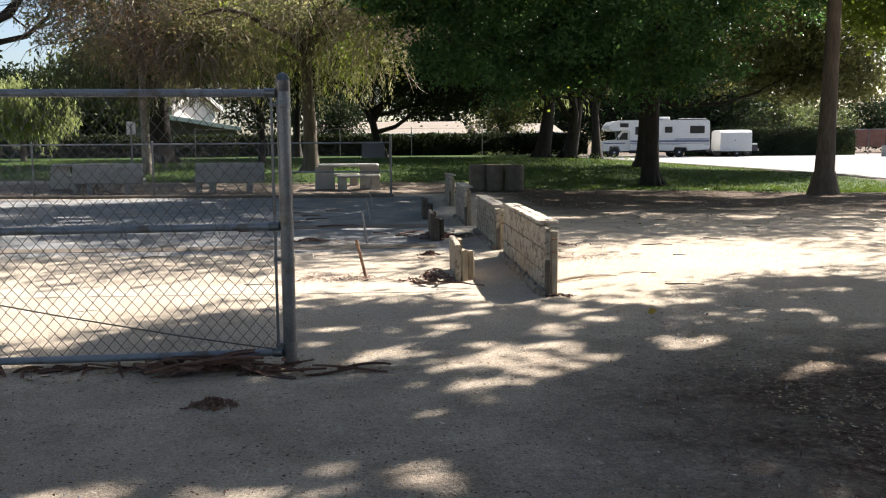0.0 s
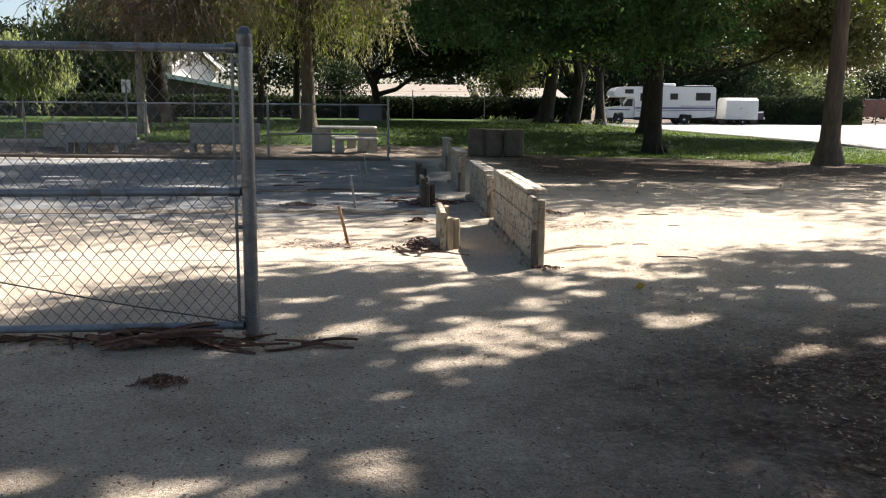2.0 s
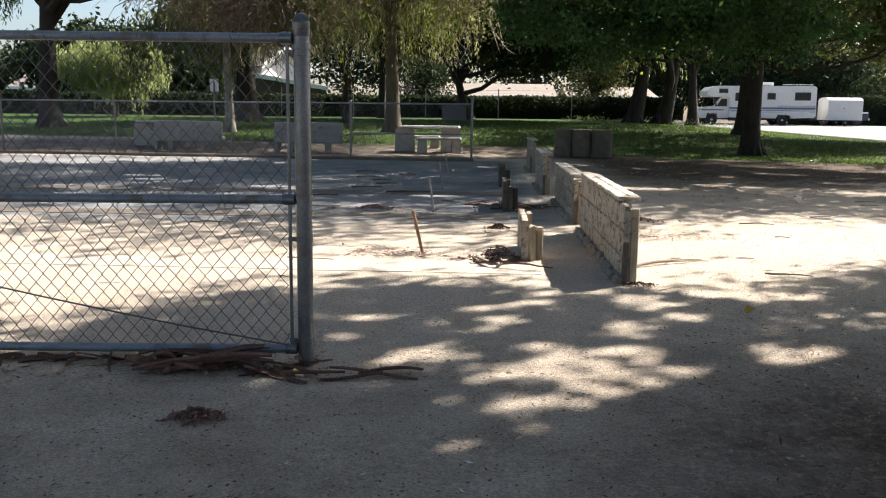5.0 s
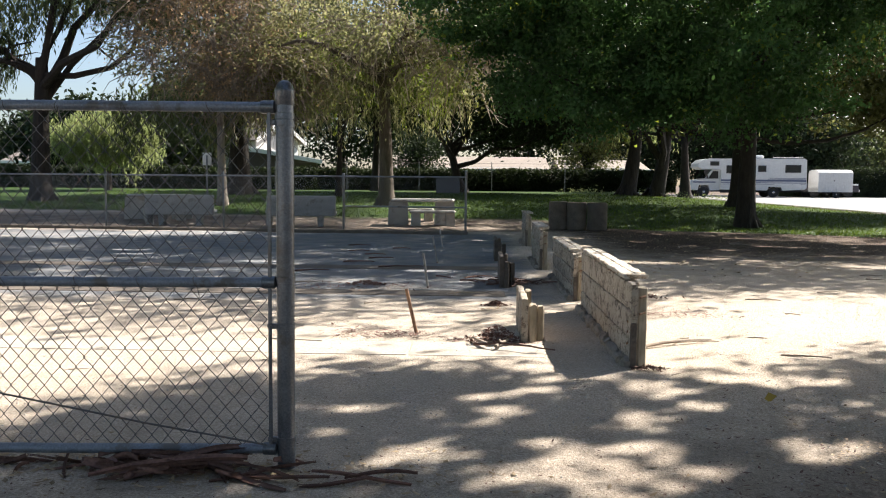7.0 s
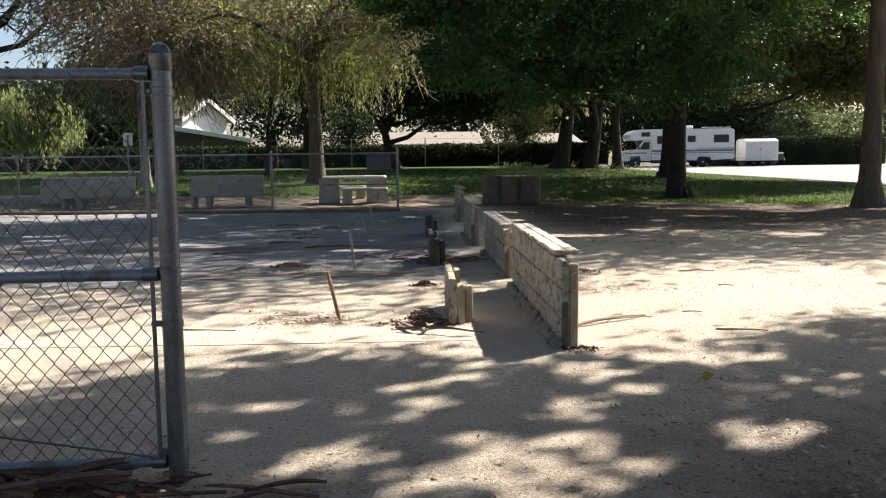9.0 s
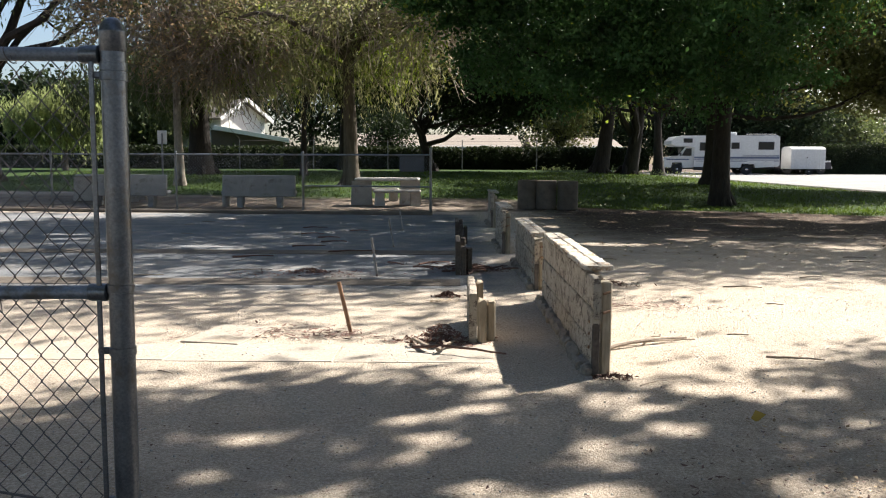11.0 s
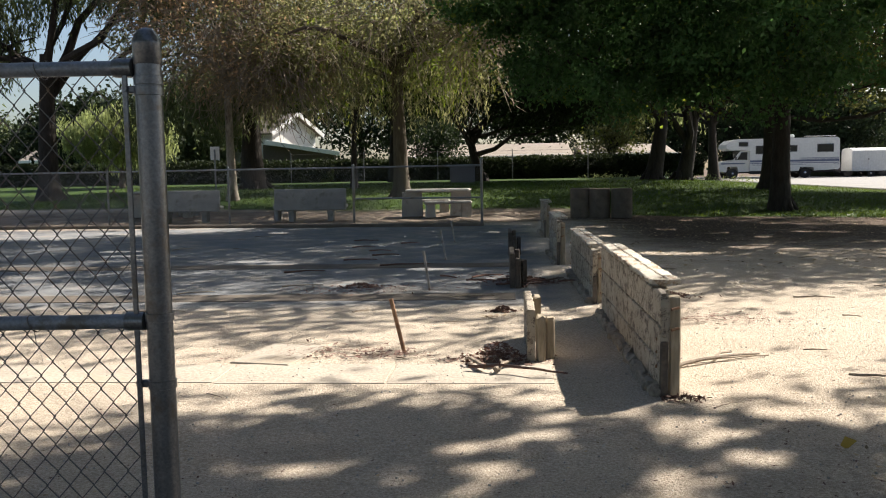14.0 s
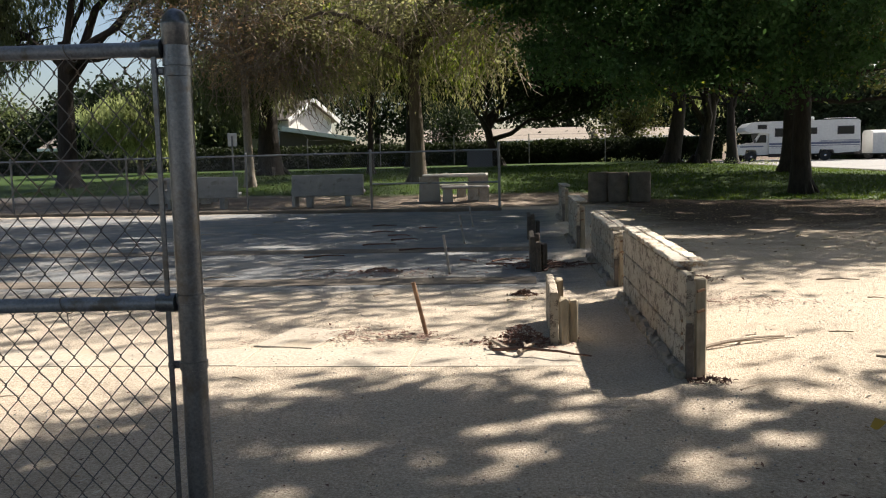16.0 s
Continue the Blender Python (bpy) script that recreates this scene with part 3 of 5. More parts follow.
tree("shade_tree", 10.3, 34.0, 0.33, 3.5,
     [(3.2, 0, 5.8, 5.6, 4.2, 2.7, 640), (6.6, -0.5, 4.9, 3.4, 2.6, 1.7, 300), (-2.6, 0.5, 5.0, 3.0, 2.6, 1.8, 200)],
     (0.18, 0.5), (M_BARK_D, M_LEAF_O), "spreading tree with curved dark limbs and dull olive leaves", 13, limbs=12, per=50, first=0.7,
     extra=[([(6.9, -0.6, 3.4, 3.2, 2.0, 0.9, 190)], (0.18, 0.5), M_LEAF_O, 50, 0.0)])
tree("lawn_tree", -2.69, 31.5, 0.27, 5.4,
     [(-0.5, 0, 7.6, 5.4, 4.4, 2.8, 380), (-3.2, -0.5, 5.4, 2.8, 2.2, 1.6, 130), (2.6, -0.6, 5.1, 1.7, 2.2, 1.5, 45), (3.3, -2.3, 5.7, 1.9, 1.4, 1.1, 90), (0.3, -2.1, 5.8, 2.4, 1.6, 1.2, 110)],
     (0.16, 0.42), (M_BARK, M_LEAF_L), "straight-trunked tree with sparse olive and yellow leaves", 14, limbs=14, per=25, twigs=900, first=0.7,
     extra=[([(-1.6, -0.6, 4.5, 3.4, 2.0, 0.8, 80), (1.4, 0.4, 4.6, 1.4, 1.5, 0.7, 18)], (0.17, 0.2), M_LEAF_L, 70, 1.7), ([(-2.6, 0.6, 5.4, 2.2, 1.6, 1.2, 70), (1.4, 0.8, 5.4, 1.8, 1.6, 1.0, 45)], (0.2, 0.18), M_LEAF_B, 60, 1.6), ([(3.2, -0.9, 4.2, 1.0, 1.0, 1.2, 12)], (0.16, 0.45), M_LEAF_O, 40, 0.0)])
tree("lawn_tree", -8.35, 31.0, 0.16, 5.5,
     [(-0.6, 0, 5.8, 3.0, 3.0, 2.4, 230), (-0.9, 0, 8.8, 4.2, 3.6, 2.4, 230), (1.6, 0.2, 4.4, 2.0, 1.8, 1.2, 60)],
     (0.15, 0.38), (M_BARK_L, M_LEAF_S), "slender pale-barked tree with dry brown twiggy crown", 15, limbs=16, per=21, twigs=2000, first=0.5,
     extra=[([(-0.3, -1.0, 6.2, 3.4, 2.4, 2.6, 60), (1.8, -0.5, 4.6, 1.8, 1.6, 0.9, 22)], (0.15, 0.45), M_LEAF_L, 60, 0.0), ([(-2.6, -0.3, 3.6, 1.2, 1.0, 0.5, 26), (-3.0, 0.4, 8.0, 1.4, 1.4, 1.6, 50)], (0.22, 0.2), M_LEAF_E, 70, 1.3)])
tree("lawn_tree", -9.6, 38.0, 0.54, 3.5,
     [(0.5, 0, 8.4, 5.6, 3.4, 2.6, 420), (-1.2, 0, 4.2, 1.7, 1.8, 1.2, 110)],
     (0.26, 0.22), (M_BARK_D, M_LEAF_E), "thick dark-trunked tree with grey-green foliage hanging in strands", 16, limbs=10, per=60, hang=1.6, spread=0.32, flare=1.25,
     extra=[([(0.2, -1.2, 4.0, 1.8, 1.0, 0.8, 40)], (0.2, 0.25), M_LEAF_L, 60, 1.2)])
tree("eucalyptus", -15.5, 32.5, 0.38, 5.2,
     [(0, 0, 9.2, 4.6, 4.0, 2.4, 330), (-3.6, 0, 6.4, 2.6, 2.2, 2.0, 260), (4.2, 0, 10.0, 3.4, 3.5, 2.0, 260)],
     (0.26, 0.2), (M_BARK_D, M_LEAF_E), "tall dark-trunked eucalyptus with forked limbs and hanging leaves", 17, limbs=9, per=55, hang=1.3, spread=0.3, first=0.62)
tree("weeping_tree", -17.2, 42.0, 0.16, 1.7,
     [(0, 0, 3.2, 2.3, 2.1, 0.85, 330)],
     (0.22, 0.22), (M_BARK, M_LEAF_W), "small rounded weeping tree with bright yellow-green leaves", 18, limbs=8, per=90, hang=1.15, spread=0.25, z=0.4)
tree("pepper_tree", -5.2, 37.0, 0.14, 3.4,
     [(0.4, 0, 5.9, 2.6, 2.0, 1.2, 130), (3.2, 0.5, 6.2, 2.4, 2.0, 1.4, 110)],
     (0.2, 0.18), (M_BARK_D, M_LEAF_B), "slender tree with feathery green leaves hanging in strands", 24, limbs=8, per=70, hang=1.7, spread=0.3)
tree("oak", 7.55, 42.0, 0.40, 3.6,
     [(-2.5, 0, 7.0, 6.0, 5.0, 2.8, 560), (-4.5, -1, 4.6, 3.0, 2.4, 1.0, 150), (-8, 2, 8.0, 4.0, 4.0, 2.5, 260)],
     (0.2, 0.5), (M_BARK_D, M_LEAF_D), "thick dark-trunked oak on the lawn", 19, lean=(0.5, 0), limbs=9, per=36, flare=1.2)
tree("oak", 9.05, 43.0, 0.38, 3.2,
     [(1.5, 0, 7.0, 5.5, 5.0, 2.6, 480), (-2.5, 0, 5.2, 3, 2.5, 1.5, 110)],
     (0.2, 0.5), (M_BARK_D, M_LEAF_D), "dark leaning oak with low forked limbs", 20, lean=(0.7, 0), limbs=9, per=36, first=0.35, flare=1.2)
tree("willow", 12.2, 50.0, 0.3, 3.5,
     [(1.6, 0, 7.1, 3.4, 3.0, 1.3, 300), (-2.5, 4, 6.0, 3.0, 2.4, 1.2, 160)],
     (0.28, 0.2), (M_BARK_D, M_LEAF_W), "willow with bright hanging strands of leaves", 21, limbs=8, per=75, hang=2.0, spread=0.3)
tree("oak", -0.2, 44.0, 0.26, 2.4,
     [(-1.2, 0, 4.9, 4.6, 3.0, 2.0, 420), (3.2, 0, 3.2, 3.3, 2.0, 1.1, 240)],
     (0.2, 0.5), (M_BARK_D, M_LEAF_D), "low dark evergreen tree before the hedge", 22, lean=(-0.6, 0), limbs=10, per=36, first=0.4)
tree("oak", -4.6, 45.0, 0.22, 3.6,
     [(0, 0, 6.6, 5.0, 3.0, 2.4, 420)],
     (0.26, 0.25), (M_BARK_D, M_LEAF_E), "dark tree with drooping grey-green leaves", 23, limbs=10, per=50, hang=1.6, spread=0.3)
# trees beyond the hedge that close the view
k = 0
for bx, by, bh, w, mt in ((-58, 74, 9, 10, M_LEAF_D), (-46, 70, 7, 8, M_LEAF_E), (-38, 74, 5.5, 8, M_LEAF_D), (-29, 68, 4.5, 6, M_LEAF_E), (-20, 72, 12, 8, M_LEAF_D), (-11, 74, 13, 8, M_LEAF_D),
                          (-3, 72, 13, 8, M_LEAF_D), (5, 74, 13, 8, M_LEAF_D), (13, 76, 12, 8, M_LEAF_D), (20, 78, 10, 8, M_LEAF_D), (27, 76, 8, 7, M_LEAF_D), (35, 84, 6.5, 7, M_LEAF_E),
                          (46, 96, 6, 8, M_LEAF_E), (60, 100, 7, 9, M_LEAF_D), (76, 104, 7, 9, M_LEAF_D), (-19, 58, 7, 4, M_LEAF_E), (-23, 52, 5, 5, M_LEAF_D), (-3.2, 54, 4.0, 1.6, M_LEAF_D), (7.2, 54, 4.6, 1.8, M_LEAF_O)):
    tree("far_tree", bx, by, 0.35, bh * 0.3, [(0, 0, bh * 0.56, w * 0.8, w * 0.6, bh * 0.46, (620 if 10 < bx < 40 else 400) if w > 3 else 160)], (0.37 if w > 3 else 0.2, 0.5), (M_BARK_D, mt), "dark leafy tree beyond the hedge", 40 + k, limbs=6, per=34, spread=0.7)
    k += 1
# trees beside the path that shade the near ground, and unseen ones behind
def shade_edge(x):
    """How far the tree's shade reaches over the path at a given x."""
    return 5.6 + 1.4 * step(-1.9, -0.6, x) - 0.45 * step(-0.45, 0.3, x) + 0.3 * step(0.8, 1.7, x) + 0.6 * step(1.7, 3.2, x)


# sunny gaps in its crown, given by the spots of sun on the ground: x, y and half widths
PATH_GAPS = [(1.03, 5.02, 0.40, 0.40), (0.34, 5.25, 0.28, 0.20), (0.75, 4.46, 0.11, 0.18), (0.53, 4.13, 0.09, 0.11), (0.45, 3.31, 0.17, 0.15), (1.28, 5.3, 0.26, 0.3),
             (2.22, 5.48, 0.24, 0.2), (2.78, 4.8, 0.2, 0.14), (3.51, 6.42, 0.2, 0.15), (1.8, 6.28, 0.24, 0.12), (1.5, 5.9, 0.2, 0.16), (1.14, 5.75, 0.12, 0.11), (2.75, 6.9, 0.2, 0.12), (2.25, 6.95, 0.25, 0.12)]
EDGE_GAPS = [(-0.1, 6.1, 0.30, 0.14), (0.66, 6.36, 0.20, 0.08), (0.36, 6.0, 0.08, 0.07), (0.62, 5.85, 0.10, 0.08), (0.92, 6.5, 0.15, 0.08), (-0.11, 5.57, 0.12, 0.09),
             (0.14, 3.5, 0.14, 0.1), (-0.28, 3.2, 0.23, 0.16), (-0.74, 3.25, 0.2, 0.15), (1.68, 6.62, 0.24, 0.16), (0.82, 6.16, 0.12, 0.09), (1.42, 4.9, 0.1, 0.1)]
rg = np.random.default_rng(91)
lobes = []
small = [(rg.uniform(-0.6, 4.5), rg.uniform(4.3, 7.4), rg.uniform(0.08, 0.17), rg.uniform(0.06, 0.12)) for i in range(30)]
for jy in range(10):
    for ix in range(14):
        gx, gy = -4.6 + ix * 0.98 + 0.49 * (jy % 2) + rg.normal() * 0.12, -1.2 + jy * 0.92 + rg.normal() * 0.12
        if gy > shade_edge(gx) - 0.14:
            continue
        z = 7.3 + rg.uniform(-0.5, 0.5)
        lobes.append((gx + 0.85 * z - 11.2, gy + 0.72 * z - 7.0, z, rg.uniform(0.6, 0.8), rg.uniform(0.58, 0.76), 0.4, 16))
tree("path_tree", 11.2, 7.0, 0.32, 5.4, lobes, (0.2, 0.4), (M_BARK, M_LEAF_E), "tall tree standing beside the dirt path", 70, limbs=22, per=80, spread=0.3, shell=0.1, holes=PATH_GAPS + EDGE_GAPS + small)
tree("path_tree", 14.5, 14.0, 0.3, 6.0,
     [(0.5, 1.3, 8.6, 2.6, 2.0, 1.6, 60)],
     (0.19, 0.5), (M_BARK, M_LEAF_A), "tall tree standing beside the dirt path", 71, limbs=8, per=42, spread=0.45)
# added out of view only to hold back skylight and deepen the shade
for k, (px, py) in enumerate(((-9, -3), (-1, -8), (9, -6), (-13, 8), (-15, 16))):
    tree("path_tree", px, py, 0.3, 4.6, [(0.8, 0, 8.4, 6.2, 5.6, 3.2, 520)], (0.62, 0.6), (M_BARK, M_LEAF_E), "unseen leafy tree added to block skylight", 80 + k, limbs=8, per=15, spread=0.6)


# ---- chain-link fences ----
def fabric(x0, x1, z0, z1, pitch, r, sides=3, wob=0.0012, seed=1, sag=None):
    """Woven zigzag wires in the x-z plane about y = 0; pitch: diagonal of a diamond."""
    rng = np.random.default_rng(seed)
    h = pitch / 2
    hz = h * 1.18
    rows = int(round((z1 - z0) / hz))
    cols = int(round((x1 - x0) / pitch))
    V, F = [], []
    for c in range(2 * cols):
        o = len(V)
        for i in range(rows + 1):
            sgn = 1 if (i + c) % 2 else -1
            x = x0 + (c + 0.5) * h + sgn * h * 0.5 * 1.05
            z = z0 + i * hz
            xx = x + rng.normal() * wob
            y = sgn * r * 0.9 + 0.006 * math.sin(x * 5 + z * 3)
            if sag:
                xx, y, z = sag(xx, y, z)
            for k in range(sides):
                an = 2 * math.pi * k / sides + 0.5
                V.append((xx + r * math.cos(an), y + r * math.sin(an) * 0.8, z + r * 0.3 * math.sin(an)))
        for i in range(rows):
            for k in range(sides):
                k2 = (k + 1) % sides
                F.append((o + i * sides + k, o + i * sides + k2, o + (i + 1) * sides + k2, o + (i + 1) * sides + k))
    b = Build()
    b.v, b.f = V, F
    return b


def pipe(b, p, q, r, sides=14, sag=0.0, n=9):
    p, q = Vector(p), Vector(q)
    b.tube([p.lerp(q, i / (n - 1)) + Vector((0, 0, -sag * math.sin(math.pi * i / (n - 1)))) for i in range(n)], r, sides)
    return b


def terminal_post(fence, x, y, h, r, lean=(0, 0)):
    b = Build()
    b.tube([(x, y, -0.2), (x + lean[0] * 0.5, y, h * 0.5), (x + lean[0], y + lean[1], h)], r, 22)
    post = part("post", b, M_GALV, fence, "grey galvanised terminal post with domed cap", True)
    c = Build().lathe([(r * 1.04, -0.06), (r * 1.07, -0.058), (r * 1.07, -0.006), (r * 1.09, -0.003), (r * 1.09, 0.003), (r * 1.02, 0.008), (r * 0.92, 0.020), (r * 0.68, 0.034), (r * 0.34, 0.042), (0.004, 0.044)], 22, (x + lean[0], y + lean[1], h))
    part("cap", c, M_GALV, post, "domed aluminium post cap", True)
    return post


FZ = 1.60   # height of the near fence's post
near = thing("chain_link_fence", pose(-0.226, 5.08, 0, 0, 0, 2.0), "grey galvanised chain-link fence with pipe rails and corner post", "fence", "fences")
post = terminal_post(near, 0, 0, FZ, 0.0378, (0.0, 0))
for z in (FZ - 0.105, FZ - 0.135, 0.81, 0.61, 0.12):
    part("band", Build().lathe([(0.038, -0.013), (0.0412, -0.012), (0.0412, 0.012), (0.038, 0.013)], 22, (0, 0, z)), M_GALV, post, "", True)
for z in (FZ - 0.13, 0.61, 0.12):
    t = Build()
    t.box((-0.055, 0.0, z), (0.045, 0.018, 0.022), 0.004)
    t.tube([(-0.062, -0.022, z), (-0.062, 0.022, z)], 0.007, 6)
    part("tension_clip", t, M_GALV, post)
part("tension_bar", Build().box((-0.064, -0.012, 0.81), (0.016, 0.007, 1.50), 0.002), M_GALV, near)
RAILS = ((FZ - 0.068, 0.0), (0.797, 0.01), (0.078, 0.012))
for z, sag in RAILS:
    rl = part("rail", pipe(Build(), (-0.075, 0, z), (-4.2, 0, z + 0.005), 0.0215, 16, sag), M_RAIL, near, "", True)
    part("rail_end", Build().lathe([(0.026, -0.03), (0.028, -0.02), (0.028, 0.025), (0.018, 0.03)], 14, (0, 0, 0), pose(-0.068, 0, z, 0, 90, 0)), M_GALV, rl, "", True)
part("mesh_fabric", fabric(-4.2, -0.066, 0.05, FZ - 0.025, 0.071, 0.0024, 5), M_WIRE, near, "woven diamond steel wire", True)
tr = Build()
tr.tube([(-0.08, -0.02, 0.10), (-0.6, -0.02, 0.19), (-1.2, -0.02, 0.31), (-1.9, -0.02, 0.46), (-2.6, -0.02, 0.61)], 0.0045, 6)
part("truss_rod", tr, M_WIRE, near, "thin slanting steel brace rod")
rg = np.random.default_rng(5)
for z, sag in RAILS[:2]:
    for k in range(7):
        x = -0.35 - 0.29 * k + rg.uniform(-0.06, 0.06)
        w = Build()
        rr = 0.0245
        an0 = rg.uniform(0, 1.5)
        w.tube([(x + 0.012 * math.sin(a), rr * math.sin(a + an0), z - 0.004 + rr * math.cos(a + an0)) for a in np.linspace(0, 5.4, 12)] + [(x + 0.02, -0.03, z - 0.05 + rg.uniform(-0.02, 0.08))], 0.0018, 4)
        part("wire_tie", w, M_WIRE, near)
lp = Build()
lp.tube([(-4.2, 0, -0.1), (-4.2, 0, FZ - 0.06)], 0.03, 14)
part("line_post", lp, M_GALV, near, "", True)

# far fence behind the court
FAR = [(0.28, 23.4), (-2.95, 23.9), (-6.25, 24.2), (-9.6, 24.5), (-13.0, 24.8), (-16.4, 25.1), (-19.8, 25.4), (-23.2, 25.7)]
far = thing("chain_link_fence", pose(*FAR[0], 0), "weathered chain-link fence with blue-grey pipe rails behind the court", "fence", "fences")
o = Vector(FAR[0])
HF = 1.46
for i, p in enumerate(FAR):
    q = Vector(p) - o
    r = 0.032 if i < 2 else 0.026
    hp = HF + (0.1 if i == 0 else 0.0)
    pp = part("post", Build().tube([(q.x, q.y, -0.15), (q.x, q.y, hp)], r, 12), M_GALV, far, "", True)
    part("cap", Build().lathe([(r * 1.2, -0.03), (r * 1.2, 0.0), (r * 0.7, 0.02), (0.003, 0.026)], 12, (q.x, q.y, hp)), M_GALV, pp, "", True)
    if i + 1 < len(FAR):
        n_ = Vector(FAR[i + 1]) - o
        part("rail", pipe(Build(), (q.x, q.y, HF - 0.06), (n_.x, n_.y, HF - 0.06), 0.021, 10), M_RAIL, far, "", True)
        if i == 0:
            part("rail", pipe(Build(), (q.x, q.y, 0.62), (n_.x, n_.y, 0.62), 0.021, 10), M_RAIL, far, "", True)
        ang = math.degrees(math.atan2(q.y - n_.y, q.x - n_.x))
        L = (n_ - q).length
        slant = (lambda x, y, z: (x + 0.34 * z * math.exp(-((x + 1.2) / 1.3) ** 2), y, z)) if i == 1 else None
        fb = part("mesh_fabric", fabric(-L, 0, 0.04, HF - 0.05, 0.0715, 0.002, 3, seed=7 + i, sag=slant), M_RAIL, far, "woven diamond steel wire")
        fb.matrix_basis = pose(q.x, q.y, 0, 0, 0, ang)
gb = Build().box((0, 0, 0), (0.62, 0.03, 0.42), 0.008)
single("notice_panel", gb, M_BOXGREY, pose(-0.19, 23.56, 1.2, 0, 0, -8.6), "plain grey metal panel hung on the wire fence", "panel")


# ---- horseshoe courts: stakes, boards, slabs ----
def stake(x, y, h, dx, dy, lab, mat=None):
    b = Build()
    b.tube([(-dx * 0.2 / h, -dy * 0.2 / h, -0.2), (dx * 0.5, dy * 0.5, h * 0.5), (dx, dy, h)], 0.0145, 12)
    single("pitching_stake", b, mat or M_STAKE, pose(x, y, 0), lab, "stake", "row of pitching stakes", smooth=True)


stake(0.09, 8.45, 0.355, -0.085, 0.02, "rusty brown steel stake leaning in sandy dirt")
stake(0.0, 11.6, 0.40, -0.06, 0.03, "grey rusted steel stake leaning in shade", M_STAKE_G)
stake(-0.04, 14.8, 0.40, -0.07, 0.04, "grey rusted steel stake leaning in shade", M_STAKE_G)
stake(-0.08, 17.85, 0.36, -0.06, 0.03, "grey rusted steel stake leaning in shade", M_STAKE_G)


def warped(b, rng, amt=0.004):
    b.v = [(x + rng.normal() * amt * 0.5, y + rng.normal() * amt, z + rng.normal() * amt) for x, y, z in b.v]
    return b


def long_board(x, y0, y1, h, seed, label, tall_post=True):
    """A backboard wall: stacked planks, a broad cap and posts behind."""
    rng = np.random.default_rng(seed)
    L = y1 - y0
    t = thing("backboard_wall", pose(x, y0, 0), label, "wooden wall", "backboard walls")
    rows = [(-0.02, h * 0.30), (h * 0.30, h * 0.62), (h * 0.62, h - 0.042)]
    for q, (a, c) in enumerate(rows):
        part("plank", Build().beam(rng.uniform(0, 0.012), L - rng.uniform(0, 0.02), -0.022, (a + c) / 2, 0.046, c - a - 0.007, 30, rng, 0.0025), M_BOARD, t)
    for k, (xo, w) in enumerate(((-0.058, 0.092), (0.037, 0.078))):
        part("cap_board", Build().beam(0.2 + 0.03 * k, L - 0.02, xo + w / 2, h - 0.02, w, 0.034, 60, rng, 0.0028), M_CAP, t, "bleached flaking cap board")
    n = max(2, int(round(L / 1.3)) + 1)
    for k in range(n):
        yy = 0.05 + (L - 0.12) * k / (n - 1)
        b = Build().box((0.036, yy, (h - 0.07) / 2 - 0.05), (0.062, 0.085, h + 0.03), 0.009)
        part("post", warped(b, rng, 0.003), M_POSTW, t, "pale bare wooden post")
    part("splint", Build().beam(0.1, 0.5, 0.012, h - 0.07, 0.05, 0.05, 8, rng, 0.005), M_BOARD, t)
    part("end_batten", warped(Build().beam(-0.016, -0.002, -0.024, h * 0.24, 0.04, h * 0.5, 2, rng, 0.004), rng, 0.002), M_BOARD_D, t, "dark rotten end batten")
    part("end_batten", warped(Build().beam(-0.015, -0.002, -0.019, h * 0.70, 0.046, h * 0.34, 2, rng, 0.005), rng, 0.003), M_BOARD, t)
    for z in (h * 0.6, h * 0.78):
        part("bolt", Build().tube([(0.01, -0.03, z), (0.05, -0.012, z + 0.008)], 0.008, 7), M_STAKE, t, "rusty bent bolt")
    for k in range(8):
        a = rng.uniform(0.1, h - 0.15)
        nb = Build().lathe([(0.009, 0), (0.009, 0.005), (0.004, 0.008)], 7, (0, 0, 0), pose(-0.051, 0.05 + (L - 0.1) * (k % 2) + rng.uniform(-0.02, 0.02), a, 0, -90, 0))
        part("nail_head", nb, M_STAKE, t)
    # low footing of packed concrete under the planks
    b = Build()
    for i in range(22):
        b.box((-0.07 + rng.normal() * 0.007, L * (i + 0.5) / 22, 0.012 + rng.normal() * 0.009), (0.075, L / 22 + 0.01, 0.085), 0.02)
    part("footing", warped(b, rng, 0.008), M_FOOT, t, "crumbling concrete footing")
    return t


W1 = "low wall of peeling cream planks with flaking cap board"
long_board(1.66, 7.22, 9.95, 0.61, 1, W1)
long_board(1.64, 10.45, 12.9, 0.54, 2, W1)
long_board(1.53, 13.8, 15.6, 0.62, 3, "low wall of weathered grey planks in shade")
long_board(1.59, 18.5, 20.0, 0.67, 4, "low wall of weathered grey planks in shade")


def short_board(x, y, L, h, seed, label, wood=None):
    rng = np.random.default_rng(seed)
    t = thing("pit_board", pose(x, y, 0), label, "wooden board", "pit boards")
    part("plank", Build().beam(0, L, -0.03, h / 2 - 0.03, 0.055, h + 0.06, 12, rng, 0.003), wood or M_BOARD, t)
    for k, (yy, hh, xo) in enumerate(((0.05, h - 0.05, 0.03), (0.12, h - 0.07, 0.095), (L - 0.12, h - 0.02, 0.035))):
        part("post", warped(Build().box((xo, yy, hh / 2 - 0.06), (0.058, 0.11, hh + 0.12), 0.012), rng), wood or M_POSTW, t)
    return t


short_board(0.99, 8.08, 0.86, 0.34, 5, "short upright cream board braced by stubby posts")
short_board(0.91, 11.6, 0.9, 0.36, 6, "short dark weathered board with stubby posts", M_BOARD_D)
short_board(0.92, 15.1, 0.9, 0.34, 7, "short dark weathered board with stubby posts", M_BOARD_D)


